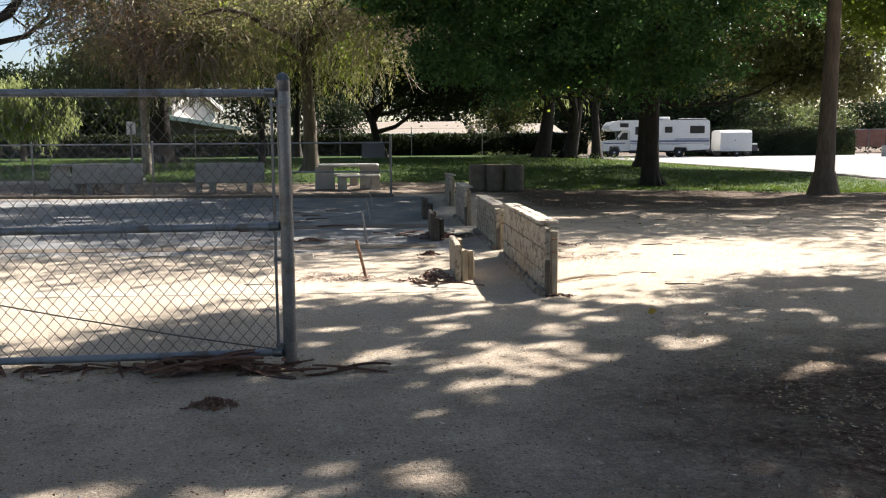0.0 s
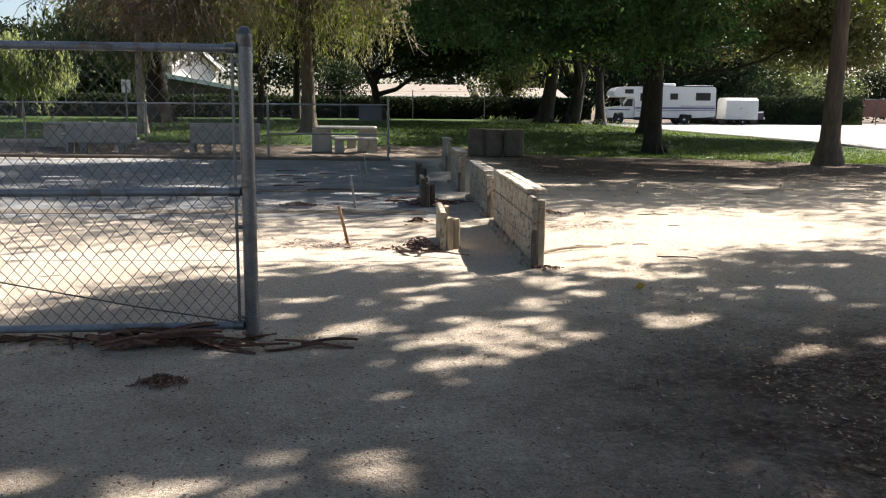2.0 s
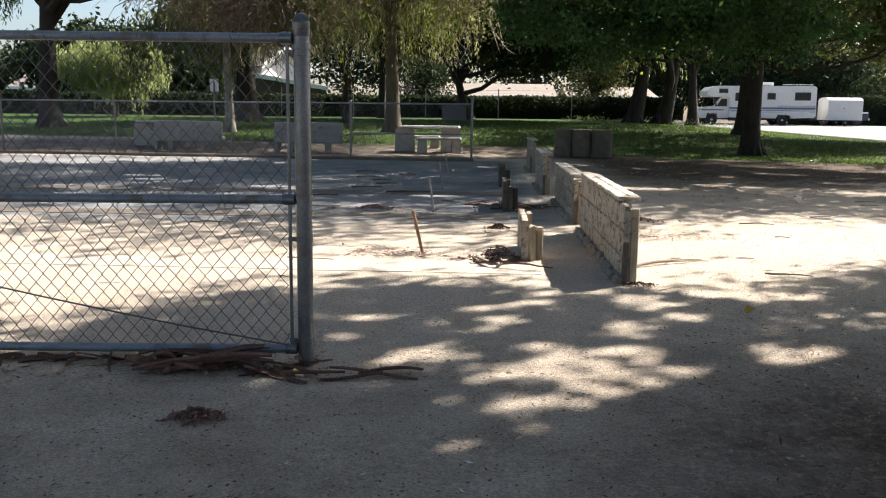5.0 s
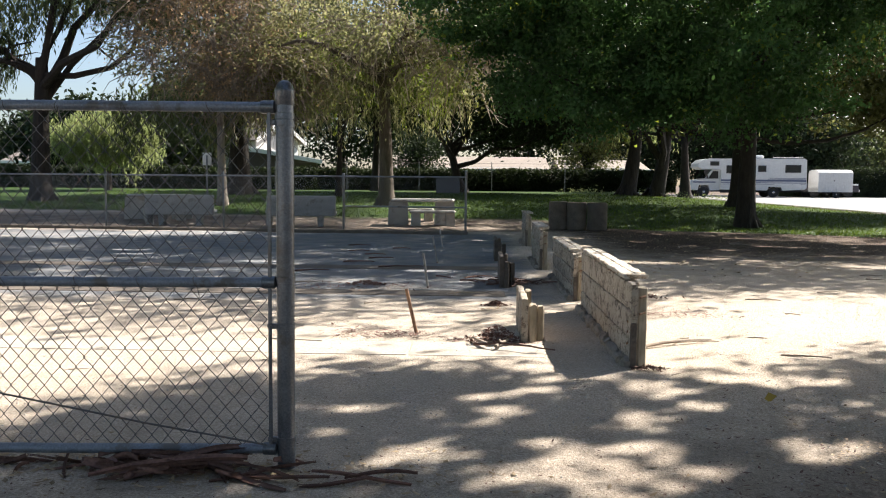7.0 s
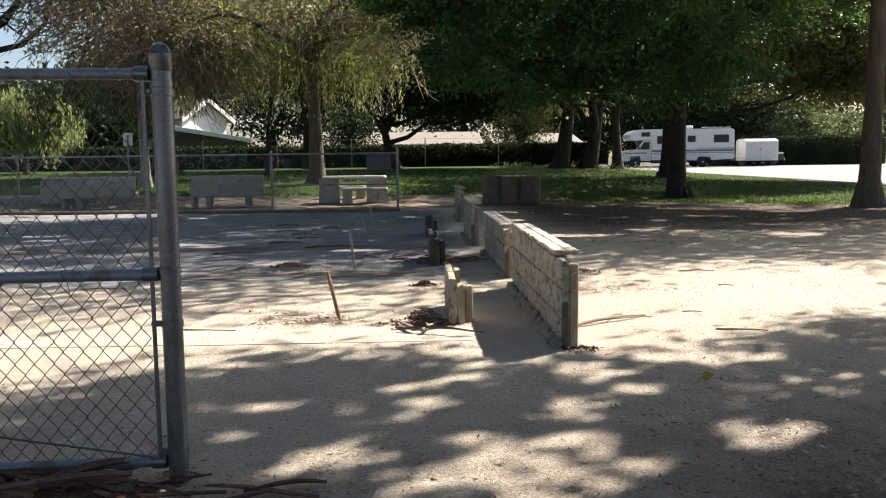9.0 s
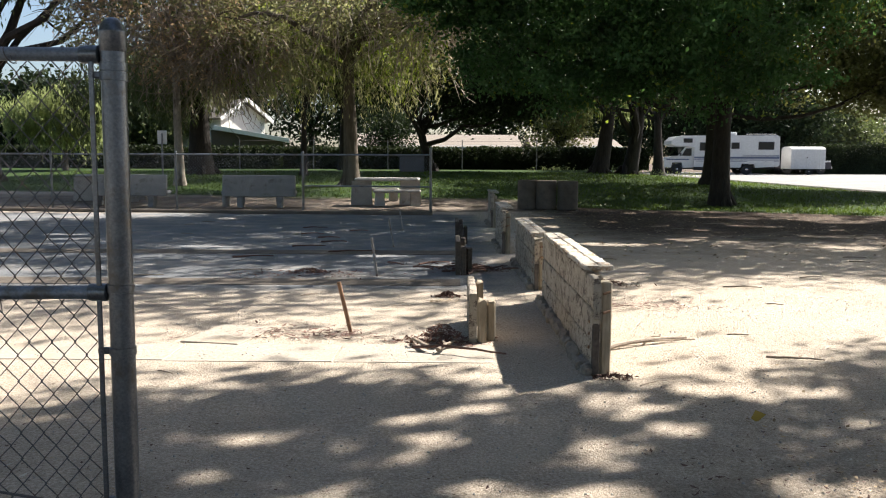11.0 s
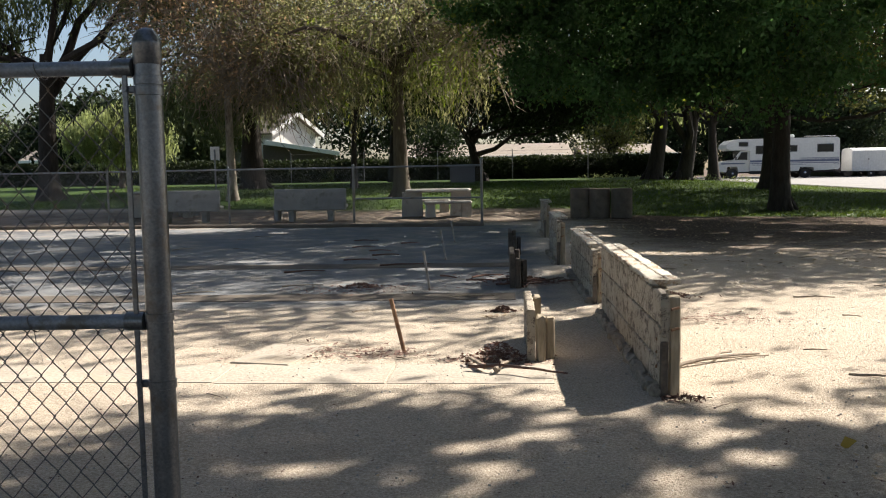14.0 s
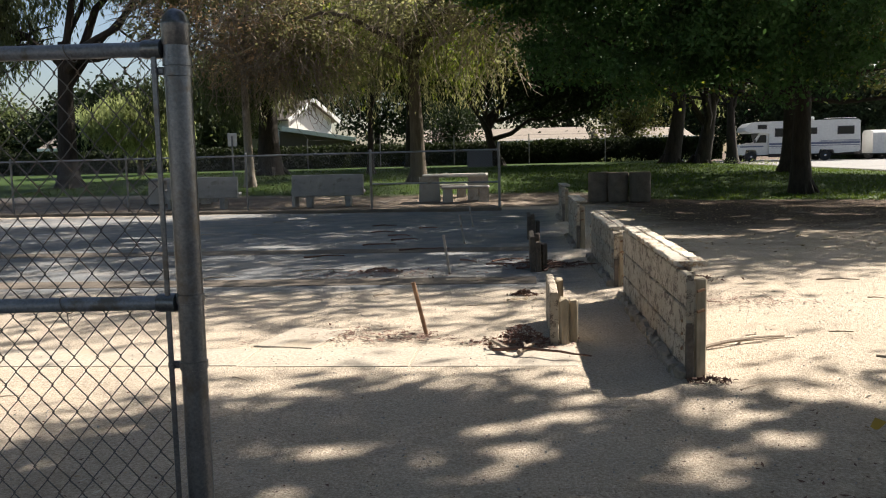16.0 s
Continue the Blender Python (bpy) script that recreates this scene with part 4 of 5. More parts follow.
def slab(x0, x1, y0, y1, lab, z=0.004, seed=0, mat=None):
    rng = np.random.default_rng(seed)
    b = Build()
    b.box(((x1 - x0) / 2, (y1 - y0) / 2, z / 2 - 0.04), (x1 - x0, y1 - y0, z + 0.08), 0.002)
    single("concrete_slab", warped(b, rng, 0.001), mat or M_SLAB, pose(x0, y0, 0), lab, "slab", "court slabs")


slab(0.10, 1.07, 7.50, 8.0, "dusty pale concrete pitching slab set in dirt", seed=1)
slab(-0.93, 0.085, 7.50, 8.0, "dusty pale concrete pitching slab set in dirt", seed=2)
slab(-6.0, -0.95, 7.52, 7.98, "dusty pale concrete pitching slab set in dirt", 0.004, seed=3)
# these two take the darker concrete, so their shade is in the colour
slab(-7.0, 0.9, 10.75, 11.2, "concrete pitching slab coloured darker for shade", 0.005, 4, M_CONC_D)
slab(-7.0, 0.9, 13.6, 14.1, "concrete pitching slab coloured darker for shade", 0.005, 5, M_CONC_D)
single("lid", Build().box((0, 0, 0.012), (0.42, 0.62, 0.03), 0.006), M_SLAB, pose(-0.74, 8.3, -0.016, 0, 0, -12), "pale flat square lid half covered by sand", "lid")
single("kerb", Build().box((0, 0, 0.03), (26, 0.14, 0.1), 0.02), M_CONC_D, pose(-12.6, 23.2, 0, 0, 0, -5.0), "low concrete kerb under the wire fence", "kerb", kind="structure")


# ---- concrete furniture ----
def bench(x, y, rz, label, lone=True):
    t = thing("concrete_bench", pose(x, y, height(x, y), 0, 0, rz), label, "bench", "concrete benches")
    part("backrest", Build().box((0, 0, 0.585), (1.92, 0.09, 0.57), 0.02, pose(0, 0, 0, -6, 0, 0)), M_BENCH, t, "grey cast concrete slab")
    part("seat", Build().box((-0.04, 0.32, 0.40), (1.95, 0.46, 0.09), 0.02), M_BENCH, t)
    for sx in (-0.52, 0.52):
        part("leg", Build().prism([(-0.06, 0), (0.06, 0), (0.085, 0.36), (-0.085, 0.36)], 0.30, pose(sx, 0.2, 0)), M_BENCH, t)
    part("armrest", Build().box((-0.93, 0.30, 0.28), (0.10, 0.5, 0.52), 0.02), M_BENCH, t)


bench(-4.3, 24.9, 2, "weathered grey concrete bench with slab backrest")
bench(-7.72, 24.9, 3, "weathered grey concrete bench with slab backrest")


def picnic_table(x, y, rz, label):
    t = thing("picnic_table", pose(x, y, height(x, y), 0, 0, rz), label, "picnic table")
    part("tabletop", Build().box((0, 0, 0.71), (1.78, 0.80, 0.085), 0.035), M_CONC, t)
    for sx, a in ((-0.72, 12), (0.62, 12)):
        part("pedestal", Build().prism([(-0.30, 0), (0.30, 0), (0.27, 0.668), (-0.27, 0.668)], 0.16, pose(sx, -0.12 if sx < 0 else 0.1, 0, 0, 0, a)), M_CONC, t)
    for ox, sy in ((0.36, -0.78), (-0.42, 0.82)):
        part("seat", Build().box((ox, sy, 0.40), (1.28, 0.34, 0.085), 0.03), M_CONC, t)
        for sx in (-0.48, 0.48):
            part("leg", Build().prism([(-0.13, 0), (0.13, 0), (0.115, 0.358), (-0.115, 0.358)], 0.14, pose(ox + sx, sy, 0, 0, 0, 20)), M_CONC, t)


picnic_table(-1.0, 26.35, -3, "pale cast concrete picnic table with attached benches")
picnic_table(-9.0, 26.9, 4, "grey cast concrete picnic table behind the bench")


def barrel(x, y, h, rz):
    t = thing("litter_bin", pose(x, y, height(x, y), 0, 0, rz), "dark round exposed-aggregate concrete litter bin on dirt", "litter bin", "three litter bins")
    b = Build().lathe([(0.24, 0.0), (0.265, 0.02), (0.27, 0.06), (0.27, h - 0.05), (0.262, h - 0.01), (0.245, h), (0.215, h - 0.004), (0.205, h - 0.03), (0.2, h - 0.5), (0.02, h - 0.5)], 26)
    part("body", b, M_CONC_D, t, "", True)


barrel(2.81, 25.0, 0.77, 0)
barrel(3.28, 24.85, 0.76, 40)
barrel(3.82, 24.7, 0.76, 80)


# ---- beyond the lawn ----
def hedge(x0, x1, y, h, d, n, seed, label):
    rng = np.random.default_rng(seed)
    t = thing("hedge", pose(x0, y, height((x0 + x1) / 2, y)), label, "hedge")
    L = x1 - x0
    core = Build()
    vs, fs = [], []
    m = int(L / 0.8)
    for i in range(m + 1):
        x = L * i / m
        hh = (h - 0.22) * (1 + 0.08 * noise.noise((x * 0.5, seed, 0)))
        for yy, zz in ((-d / 2 + 0.12, 0), (-d / 2 + 0.15, hh * 0.7), (-d / 4, hh), (d / 4, hh), (d / 2 - 0.15, hh * 0.7), (d / 2 - 0.12, 0)):
            vs.append((x, yy + 0.1 * noise.noise((x, zz, seed)), zz))
    for i in range(m):
        for k in range(5):
            fs.append((i * 6 + k, (i + 1) * 6 + k, (i + 1) * 6 + k + 1, i * 6 + k + 1))
    core.add(vs, fs)
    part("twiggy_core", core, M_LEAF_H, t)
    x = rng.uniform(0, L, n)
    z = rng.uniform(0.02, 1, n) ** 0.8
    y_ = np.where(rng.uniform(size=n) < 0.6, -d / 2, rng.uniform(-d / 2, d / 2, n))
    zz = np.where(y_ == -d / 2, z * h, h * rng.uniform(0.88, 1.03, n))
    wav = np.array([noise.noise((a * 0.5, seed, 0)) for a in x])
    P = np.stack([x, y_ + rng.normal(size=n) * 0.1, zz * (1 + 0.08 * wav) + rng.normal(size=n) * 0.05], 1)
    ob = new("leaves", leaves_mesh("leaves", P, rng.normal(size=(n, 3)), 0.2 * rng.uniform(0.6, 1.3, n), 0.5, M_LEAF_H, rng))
    ob.parent = t


hedge(-34, -8, 47.5, 1.12, 1.6, 12000, 3, "long dark clipped hedge behind the lawn")
hedge(-8.2, 11.2, 48.5, 1.1, 1.6, 12000, 4, "long dark clipped hedge behind the lawn")
hedge(25, 39, 71.0, 2.3, 2.0, 7000, 5, "dark dense hedge beside the parking lot")


def wheel(parent, x, y, r, w=0.22):
    wh = part("wheel", Build().lathe([(r * 0.62, -w / 2), (r * 0.93, -w / 2), (r, -w * 0.3), (r, w * 0.3), (r * 0.93, w / 2), (r * 0.62, w / 2)], 24, (0, 0, 0), pose(x, y, r, 90, 0, 0)), M_RUBBER, parent, "black tyre", True)
    part("rim", Build().lathe([(r * 0.62, -0.02), (r * 0.6, 0.06), (r * 0.35, 0.04), (r * 0.15, 0.09), (0.01, 0.09)], 18, (0, 0, 0), pose(x, y - w / 2 + 0.07, r, 90, 0, 0)), M_CHROME, wh, "steel rim", True)


def coach_window(parent, x0, x1, z0, z1, y, name="window"):
    fr = part(name, Build().box(((x0 + x1) / 2, y - 0.012, (z0 + z1) / 2), (x1 - x0, 0.03, z1 - z0), 0.012), M_DARKPAINT, parent, "dark framed side window")
    part("pane", Build().box(((x0 + x1) / 2, y - 0.03, (z0 + z1) / 2), (x1 - x0 - 0.1, 0.012, z1 - z0 - 0.1), 0.004), M_DARKGLASS, fr)


def motorhome(m):
    t = thing("motorhome", m, "white motorhome with blue-grey stripes and cab-over bunk, parked", "motorhome")
    W, y = 2.3, -1.15
    body = Build()
    side = [(1.75, 0.55), (4.85, 0.50), (4.95, 0.78), (5.75, 0.78), (5.85, 0.50), (7.35, 0.58), (7.45, 0.7), (7.42, 2.72), (7.25, 2.84), (1.0, 2.80), (0.55, 2.72), (0.28, 2.45), (0.22, 2.18), (0.55, 2.02), (1.45, 2.02), (1.75, 1.95)]
    body.prism(side, W)
    part("body", body, M_WHITE, t, "white coach body with cab-over bunk")
    cab = Build()
    cab.prism([(-0.18, 0.5), (-0.2, 1.02), (-0.02, 1.2), (0.72, 1.33), (1.2, 2.0), (1.76, 2.02), (1.76, 0.5), (1.05, 0.48), (0.98, 0.86), (0.35, 0.86), (0.28, 0.48)], 1.95)
    part("cab", cab, M_WHITE, t, "white van cab with sloping bonnet")
    part("windscreen", Build().prism([(0.70, 1.36), (1.18, 1.99), (1.26, 1.99), (0.80, 1.36)], 1.75, pose(-0.03, 0, 0.0)), M_DARKGLASS, t)
    part("cab_door_window", Build().prism([(0.95, 1.34), (1.25, 1.88), (1.62, 1.88), (1.62, 1.34)], 2.0, pose(0, 0, 0)), M_DARKGLASS, t, "side window of the cab")
    coach_window(t, 2.1, 3.15, 1.72, 2.32, y)
    coach_window(t, 4.2, 4.75, 1.85, 2.32, y)
    coach_window(t, 6.0, 7.05, 1.80, 2.38, y)
    coach_window(t, 1.02, 1.62, 2.28, 2.60, y, "bunk_window")
    for z, h, x0 in ((1.22, 0.14, 1.76), (1.06, 0.05, 1.76), (1.40, 0.035, 5.0), (1.33, 0.03, 4.9), (0.95, 0.025, 1.9)):
        part("stripe", Build().box(((x0 + 7.4) / 2, y - 0.004, z), (7.4 - x0, 0.012, h), 0.003), M_STRIPE, t, "blue-grey painted stripe")
    part("stripe", Build().box((0.7, -0.985, 1.08), (1.5, 0.02, 0.09), 0.003), M_STRIPE, t, "blue-grey painted stripe")
    part("hatch", Build().box((5.9, y - 0.005, 0.86), (1.2, 0.02, 0.22), 0.02), M_WHITE, t)
    part("hatch", Build().box((6.8, y - 0.005, 0.86), (0.5, 0.02, 0.26), 0.02), M_WHITE, t)
    ac = part("air_conditioner", Build().box((4.3, 0, 2.97), (1.0, 0.8, 0.26), 0.07), M_WHITE, t, "white rooftop air conditioner")
    part("grille", Build().box((3.85, -0.2, 2.97), (0.2, 0.42, 0.12), 0.01), M_BOXGREY, ac)
    part("roof_rack", pipe(Build(), (5.2, -1.0, 2.93), (7.2, -1.0, 2.93), 0.02, 6), M_CHROME, t)
    part("bumper", Build().box((-0.24, 0, 0.58), (0.12, 1.95, 0.18), 0.03), M_CHROME, t)
    part("radiator_grille", Build().box((-0.2, 0, 0.86), (0.05, 1.5, 0.24), 0.02), M_DARKPAINT, t)
    for yy in (-0.78, 0.78):
        part("headlight", Build().box((-0.205, yy, 0.88), (0.06, 0.24, 0.18), 0.02), M_CHROME, t)
    part("mirror", Build().box((0.85, -1.16, 1.45), (0.1, 0.16, 0.26), 0.02), M_DARKPAINT, t)
    part("step_well", Build().box((2.2, y + 0.1, 0.42), (0.9, 0.3, 0.22), 0.02), M_RUBBER, t)
    part("chassis", Build().box((3.7, 0, 0.48), (7.0, 1.6, 0.2), 0.03), M_RUBBER, t)
    for x in (0.66, 5.3):
        for yy in (-0.95, 0.95):
            wheel(t, x, yy, 0.37)


motorhome(pose(16.45, 66.0, 0.46, 0, 0, 0) @ Matrix.Diagonal((1.09, 1.0, 1.0, 1)))


def box_trailer(m):
    t = thing("box_trailer", m, "white corrugated box trailer with rounded roof", "trailer")
    b = Build()
    prof = [(-0.95, 0.42), (0.95, 0.42), (0.95, 1.85), (0.8, 1.98), (0.4, 2.06), (-0.4, 2.06), (-0.8, 1.98), (-0.95, 1.85)]
    b.prism(prof, 2.5, pose(1.4, 0, 0, 0, 0, 90))
    part("body", b, M_WHITE, t)
    for k in range(12):
        part("rib", Build().box((0.35 + k * 0.19, -0.955, 1.13), (0.03, 0.02, 1.36), 0.006), M_WHITE, t)
    part("latch", Build().box((1.3, -0.97, 1.25), (0.08, 0.03, 0.08), 0.01), M_DARKPAINT, t)
    part("chassis", Build().box((1.4, 0, 0.38), (2.6, 1.5, 0.1), 0.02), M_RUBBER, t)
    part("drawbar", pipe(Build(), (0.1, 0, 0.38), (-0.7, 0, 0.38), 0.05, 6), M_RUBBER, t)
    for yy in (-0.85, 0.85):
        wheel(t, 1.5, yy, 0.25, 0.16)


box_trailer(pose(25.4, 66.2, 0.46, 0, 0, 0))


def pickup(m):
    t = thing("pickup", m, "dark parked pickup with white bonnet edge behind the trailer", "car")
    part("body", Build().prism([(-2.3, 0.45), (-2.3, 1.1), (-0.4, 1.12), (0.1, 1.68), (-1.6, 1.7), (-2.0, 1.1), (0.55, 1.12), (1.75, 1.02), (1.95, 0.85), (1.95, 0.42)][:3] + [(-0.9, 1.12), (-0.7, 1.68), (0.15, 1.70), (0.6, 1.12), (1.75, 1.02), (1.95, 0.85), (1.95, 0.42)], 1.75), M_DARKPAINT, t)
    part("windscreen", Build().prism([(0.14, 1.66), (0.57, 1.14), (0.62, 1.14), (0.2, 1.66)], 1.5), M_DARKGLASS, t)
    part("fender_strip", Build().box((1.3, -0.885, 0.98), (1.2, 0.03, 0.12), 0.02), M_WHITE, t)
    part("bumper", Build().box((2.0, 0, 0.5), (0.12, 1.75, 0.18), 0.03), M_CHROME, t)
    for yy in (-0.6, 0.6):
        part("headlight", Build().box((1.95, yy, 0.8), (0.06, 0.26, 0.16), 0.02), M_CHROME, t)
    for x in (-1.4, 1.15):
        for yy in (-0.8, 0.8):
            wheel(t, x, yy, 0.36)


pickup(pose(27.8, 69.0, 0.46, 0, 0, 0))


def gable_house(m, w, d, eave, ridge, label, wall_m, roof_m, over=0.4, sides=(-1, 1)):
    """Gable ends face along y: w across the gable, d deep; sides: the slopes of the roof."""
    t = thing("house", m, label, "house")
    part("wall", Build().prism([(-w / 2, 0), (w / 2, 0), (w / 2, eave), (0, ridge - 0.12), (-w / 2, eave)] if len(sides) > 1 else [(-0.2, 0), (w / 2, 0), (w / 2, eave), (-0.2, ridge - 0.12)], d), wall_m, t)
    for s in sides:
        dx, dz = w / 2 + over, (ridge - eave) * (1 + over / (w / 2))
        b = Build()
        L = math.hypot(dx, dz)
        b.box((0, 0, 0.05), (L, d + 2 * over, 0.12), 0.01, pose(s * dx / 2, 0, ridge - dz / 2, 0, math.degrees(math.atan2(dz, dx)) * s, 0))
        rf = part("roof", b, roof_m, t)
        f = Build().box((0, -d / 2 - over - 0.02, 0.02), (L, 0.05, 0.26), 0.01, pose(s * dx / 2, 0, ridge - dz / 2, 0, math.degrees(math.atan2(dz, dx)) * s, 0))
        part("fascia", f, M_TRIM, rf, "white painted fascia board")
    return t


# a white gabled house end with its low long carport roof, and the long ranch roofs
h1 = gable_house(pose(-14.5, 59.0, 0.7, 0, 0, 60), 4.0, 4, 3.37, 4.5, "white gabled upper storey of a house", M_STUCCO, M_ROOF_D)
vent = part("vent", Build().box((0, -2.02, 3.75), (0.34, 0.05, 0.4), 0.01), M_TRIM, h1, "small louvred gable vent")
for k in range(4):
    part("slat", Build().box((0, -2.05, 3.62 + 0.085 * k), (0.28, 0.03, 0.03), 0.004, pose(0, 0, 0)), M_BOXGREY, vent)
h2 = gable_house(pose(-13.9, 56.0, 0.6, 0, 0, 8), 8.2, 3.0, 1.98, 2.68, "low brown house front with white sloping roof edge", M_BROWN, M_ROOF_D, 0.4, (1,))


def ranch_house(m, w, d, eave, ridge, label, roof_m):
    t = thing("house", m, label, "house")
    part("wall", Build().box((0, 0, eave / 2), (w, d, eave), 0.02), M_STUCCO, t)
    for s in (-1, 1):
        dy, dz = d / 2 + 0.5, ridge - eave + 0.2
        part("roof", Build().box((0, 0, 0), (w + 1.0, math.hypot(dy, dz), 0.14), 0.01, pose(0, s * dy / 2, ridge - dz / 2, -s * math.degrees(math.atan2(dz, dy)), 0, 0)), roof_m, t)
    part("fascia", Build().box((0, -d / 2 - 0.52, eave - 0.2), (w + 1.0, 0.05, 0.2), 0.01), M_TRIM, t)
    for k in range(int(w // 4)):
        x = -w / 2 + 2 + 4 * k
        wd = part("window", Build().box((x, -d / 2 - 0.02, 1.3), (1.4, 0.06, 1.0), 0.01), M_TRIM, t)
        part("pane", Build().box((x, -d / 2 - 0.06, 1.3), (1.25, 0.03, 0.86), 0.01), M_DARKGLASS, wd)


ranch_house(pose(-0.2, 62.0, 0.5), 10.0, 8, 1.85, 2.6, "low ranch house with pale tan shingle roof", M_ROOF)
ranch_house(pose(9.0, 63.0, 0.5), 5.0, 8, 1.9, 2.45, "low ranch house with pale tan shingle roof", M_ROOF)
ranch_house(pose(-26.0, 64.0, 0.5), 12.0, 8, 2.2, 3.6, "low house half hidden by trees", M_ROOF_D)

sf = thing("street_fence", pose(-10.1, 46.2, height(0, 46.2)), "row of thin steel posts with wire before the hedge", "fence", "fences")
for k in range(5):
    part("post", pipe(Build(), (3.8 * k, 0, -0.1), (3.8 * k, 0, 1.52), 0.026, 8), M_GALV, sf, "", True)
part("wire", pipe(Build(), (0, 0, 1.46), (15.2, 0, 1.46), 0.006, 4), M_WIRE, sf)
# sign post, screen fence, lamp standard
sp = thing("sign_post", pose(-8.36, 29.4, height(0, 29.4)), "thin steel post with small sign seen from behind", "sign")
part("post", Build().box((0, 0, 0.85), (0.05, 0.03, 1.9), 0.005), M_GALV, sp)
part("plate", Build().box((0.0, 0.03, 1.68), (0.30, 0.01, 0.42), 0.004), M_SIGN, sp, "bare aluminium sign plate")
scr = thing("screen_fence", pose(36, 74, 0.46, 0, 0, -6), "wire fence with red-brown privacy screen", "fence", "fences")
for k in range(9):
    part("post", pipe(Build(), (k * 3.0, 0, 0), (k * 3.0, 0, 2.25), 0.04, 8), M_GALV, scr)
for k in range(8):
    part("screen_panel", Build().box((k * 3.0 + 1.5, 0, 1.42), (2.9, 0.03, 1.5), 0.01), M_REDWALL, scr)
part("rail", pipe(Build(), (0, 0, 2.2), (24, 0, 2.2), 0.03, 8), M_GALV, scr)
lamp = thing("street_lamp", pose(35.7, 60.0, 0.46), "dark lamp post on a grey concrete base", "street lamp")
part("base", Build().lathe([(0.3, 0), (0.3, 0.75), (0.27, 0.8)], 16), M_CONC, lamp)
part("pole", Build().tube([(0, 0, 0.8), (0, 0, 7.5)], [0.09, 0.06], 10), M_DARKPAINT, lamp)
part("head", Build().box((0.35, 0, 7.5), (0.8, 0.25, 0.12), 0.03), M_DARKPAINT, lamp)


def weeds(x, y, w, n, seed):
    rng = np.random.default_rng(seed)
    P = np.stack([rng.normal(size=n) * w, rng.normal(size=n) * 0.25, np.abs(rng.normal(size=n)) * 0.12 + 0.04], 1)
    me = leaves_mesh("weed_clump", P, rng.normal(size=(n, 3)) + np.array((0, 0, 0.8)), 0.12 * rng.uniform(0.6, 1.4, n), 0.35, M_LEAF_W, rng)
    tagged(new("weed_clump", me), "low pale grey-green weeds at the hedge foot", "weeds", kind="stuff").matrix_basis = pose(x, y, height(x, y))


for k, (wx, ww) in enumerate(((5.9, 0.6), (8.6, 0.5), (10.4, 0.8), (12.4, 0.7))):
    weeds(wx, 45.4, ww, 130, 300 + k)


# ---- lawn blades ----
def lawn():
    rng = np.random.default_rng(8)
    P = []
    while len(P) < 26000:
        x, y = rng.uniform(-16, 16), 22 + 20 * rng.uniform() ** 1.6
        if y > grass_from(x) + 0.4 and x < road_edge(y) - 0.5:
            P.append((x, y, height(x, y) + 0.02))
    P = np.array(P)
    n = len(P)
    A = rng.normal(size=(n, 3)) * 0.5 + np.array((0, 0, 1.0))
    ob = new("lawn_grass", leaves_mesh("lawn_grass", P, A, 0.09 * rng.uniform(0.6, 1.5, n), 0.28, M_GRASS, rng))
    tagged(ob, "short green mown lawn grass", "grass", kind="stuff")


lawn()


# ---- litter on the ground ----
def curl(L, w, rng, bow=0.15):
    """A curled strip of bark lying along x."""
    b = Build()
    n, m = 8, 4
    vs, fs = [], []
    ph = rng.uniform(0, 6)
    for i in range(n):
        t = i / (n - 1)
        ww = w * (0.35 + 0.65 * math.sin(math.pi * (0.12 + 0.76 * t)))
        for j in range(m + 1):
            a = (j / m - 0.5) * 2.6
            vs.append((L * (t - 0.5), ww * math.sin(a) * 0.5 + bow * L * math.sin(2.2 * t + ph) * 0.3, ww * 0.4 * (1 - math.cos(a)) + 0.004 + 0.015 * math.sin(3 * t + ph)))
    for i in range(n - 1):
        for j in range(m):
            fs.append((i * 5 + j, i * 5 + j + 1, (i + 1) * 5 + j + 1, (i + 1) * 5 + j))
    k = len(vs)
    vs += [(x, y, z + 0.005) for x, y, z in vs]
    fs += [tuple(q + k for q in reversed(f)) for f in fs]
    return b.add(vs, fs)


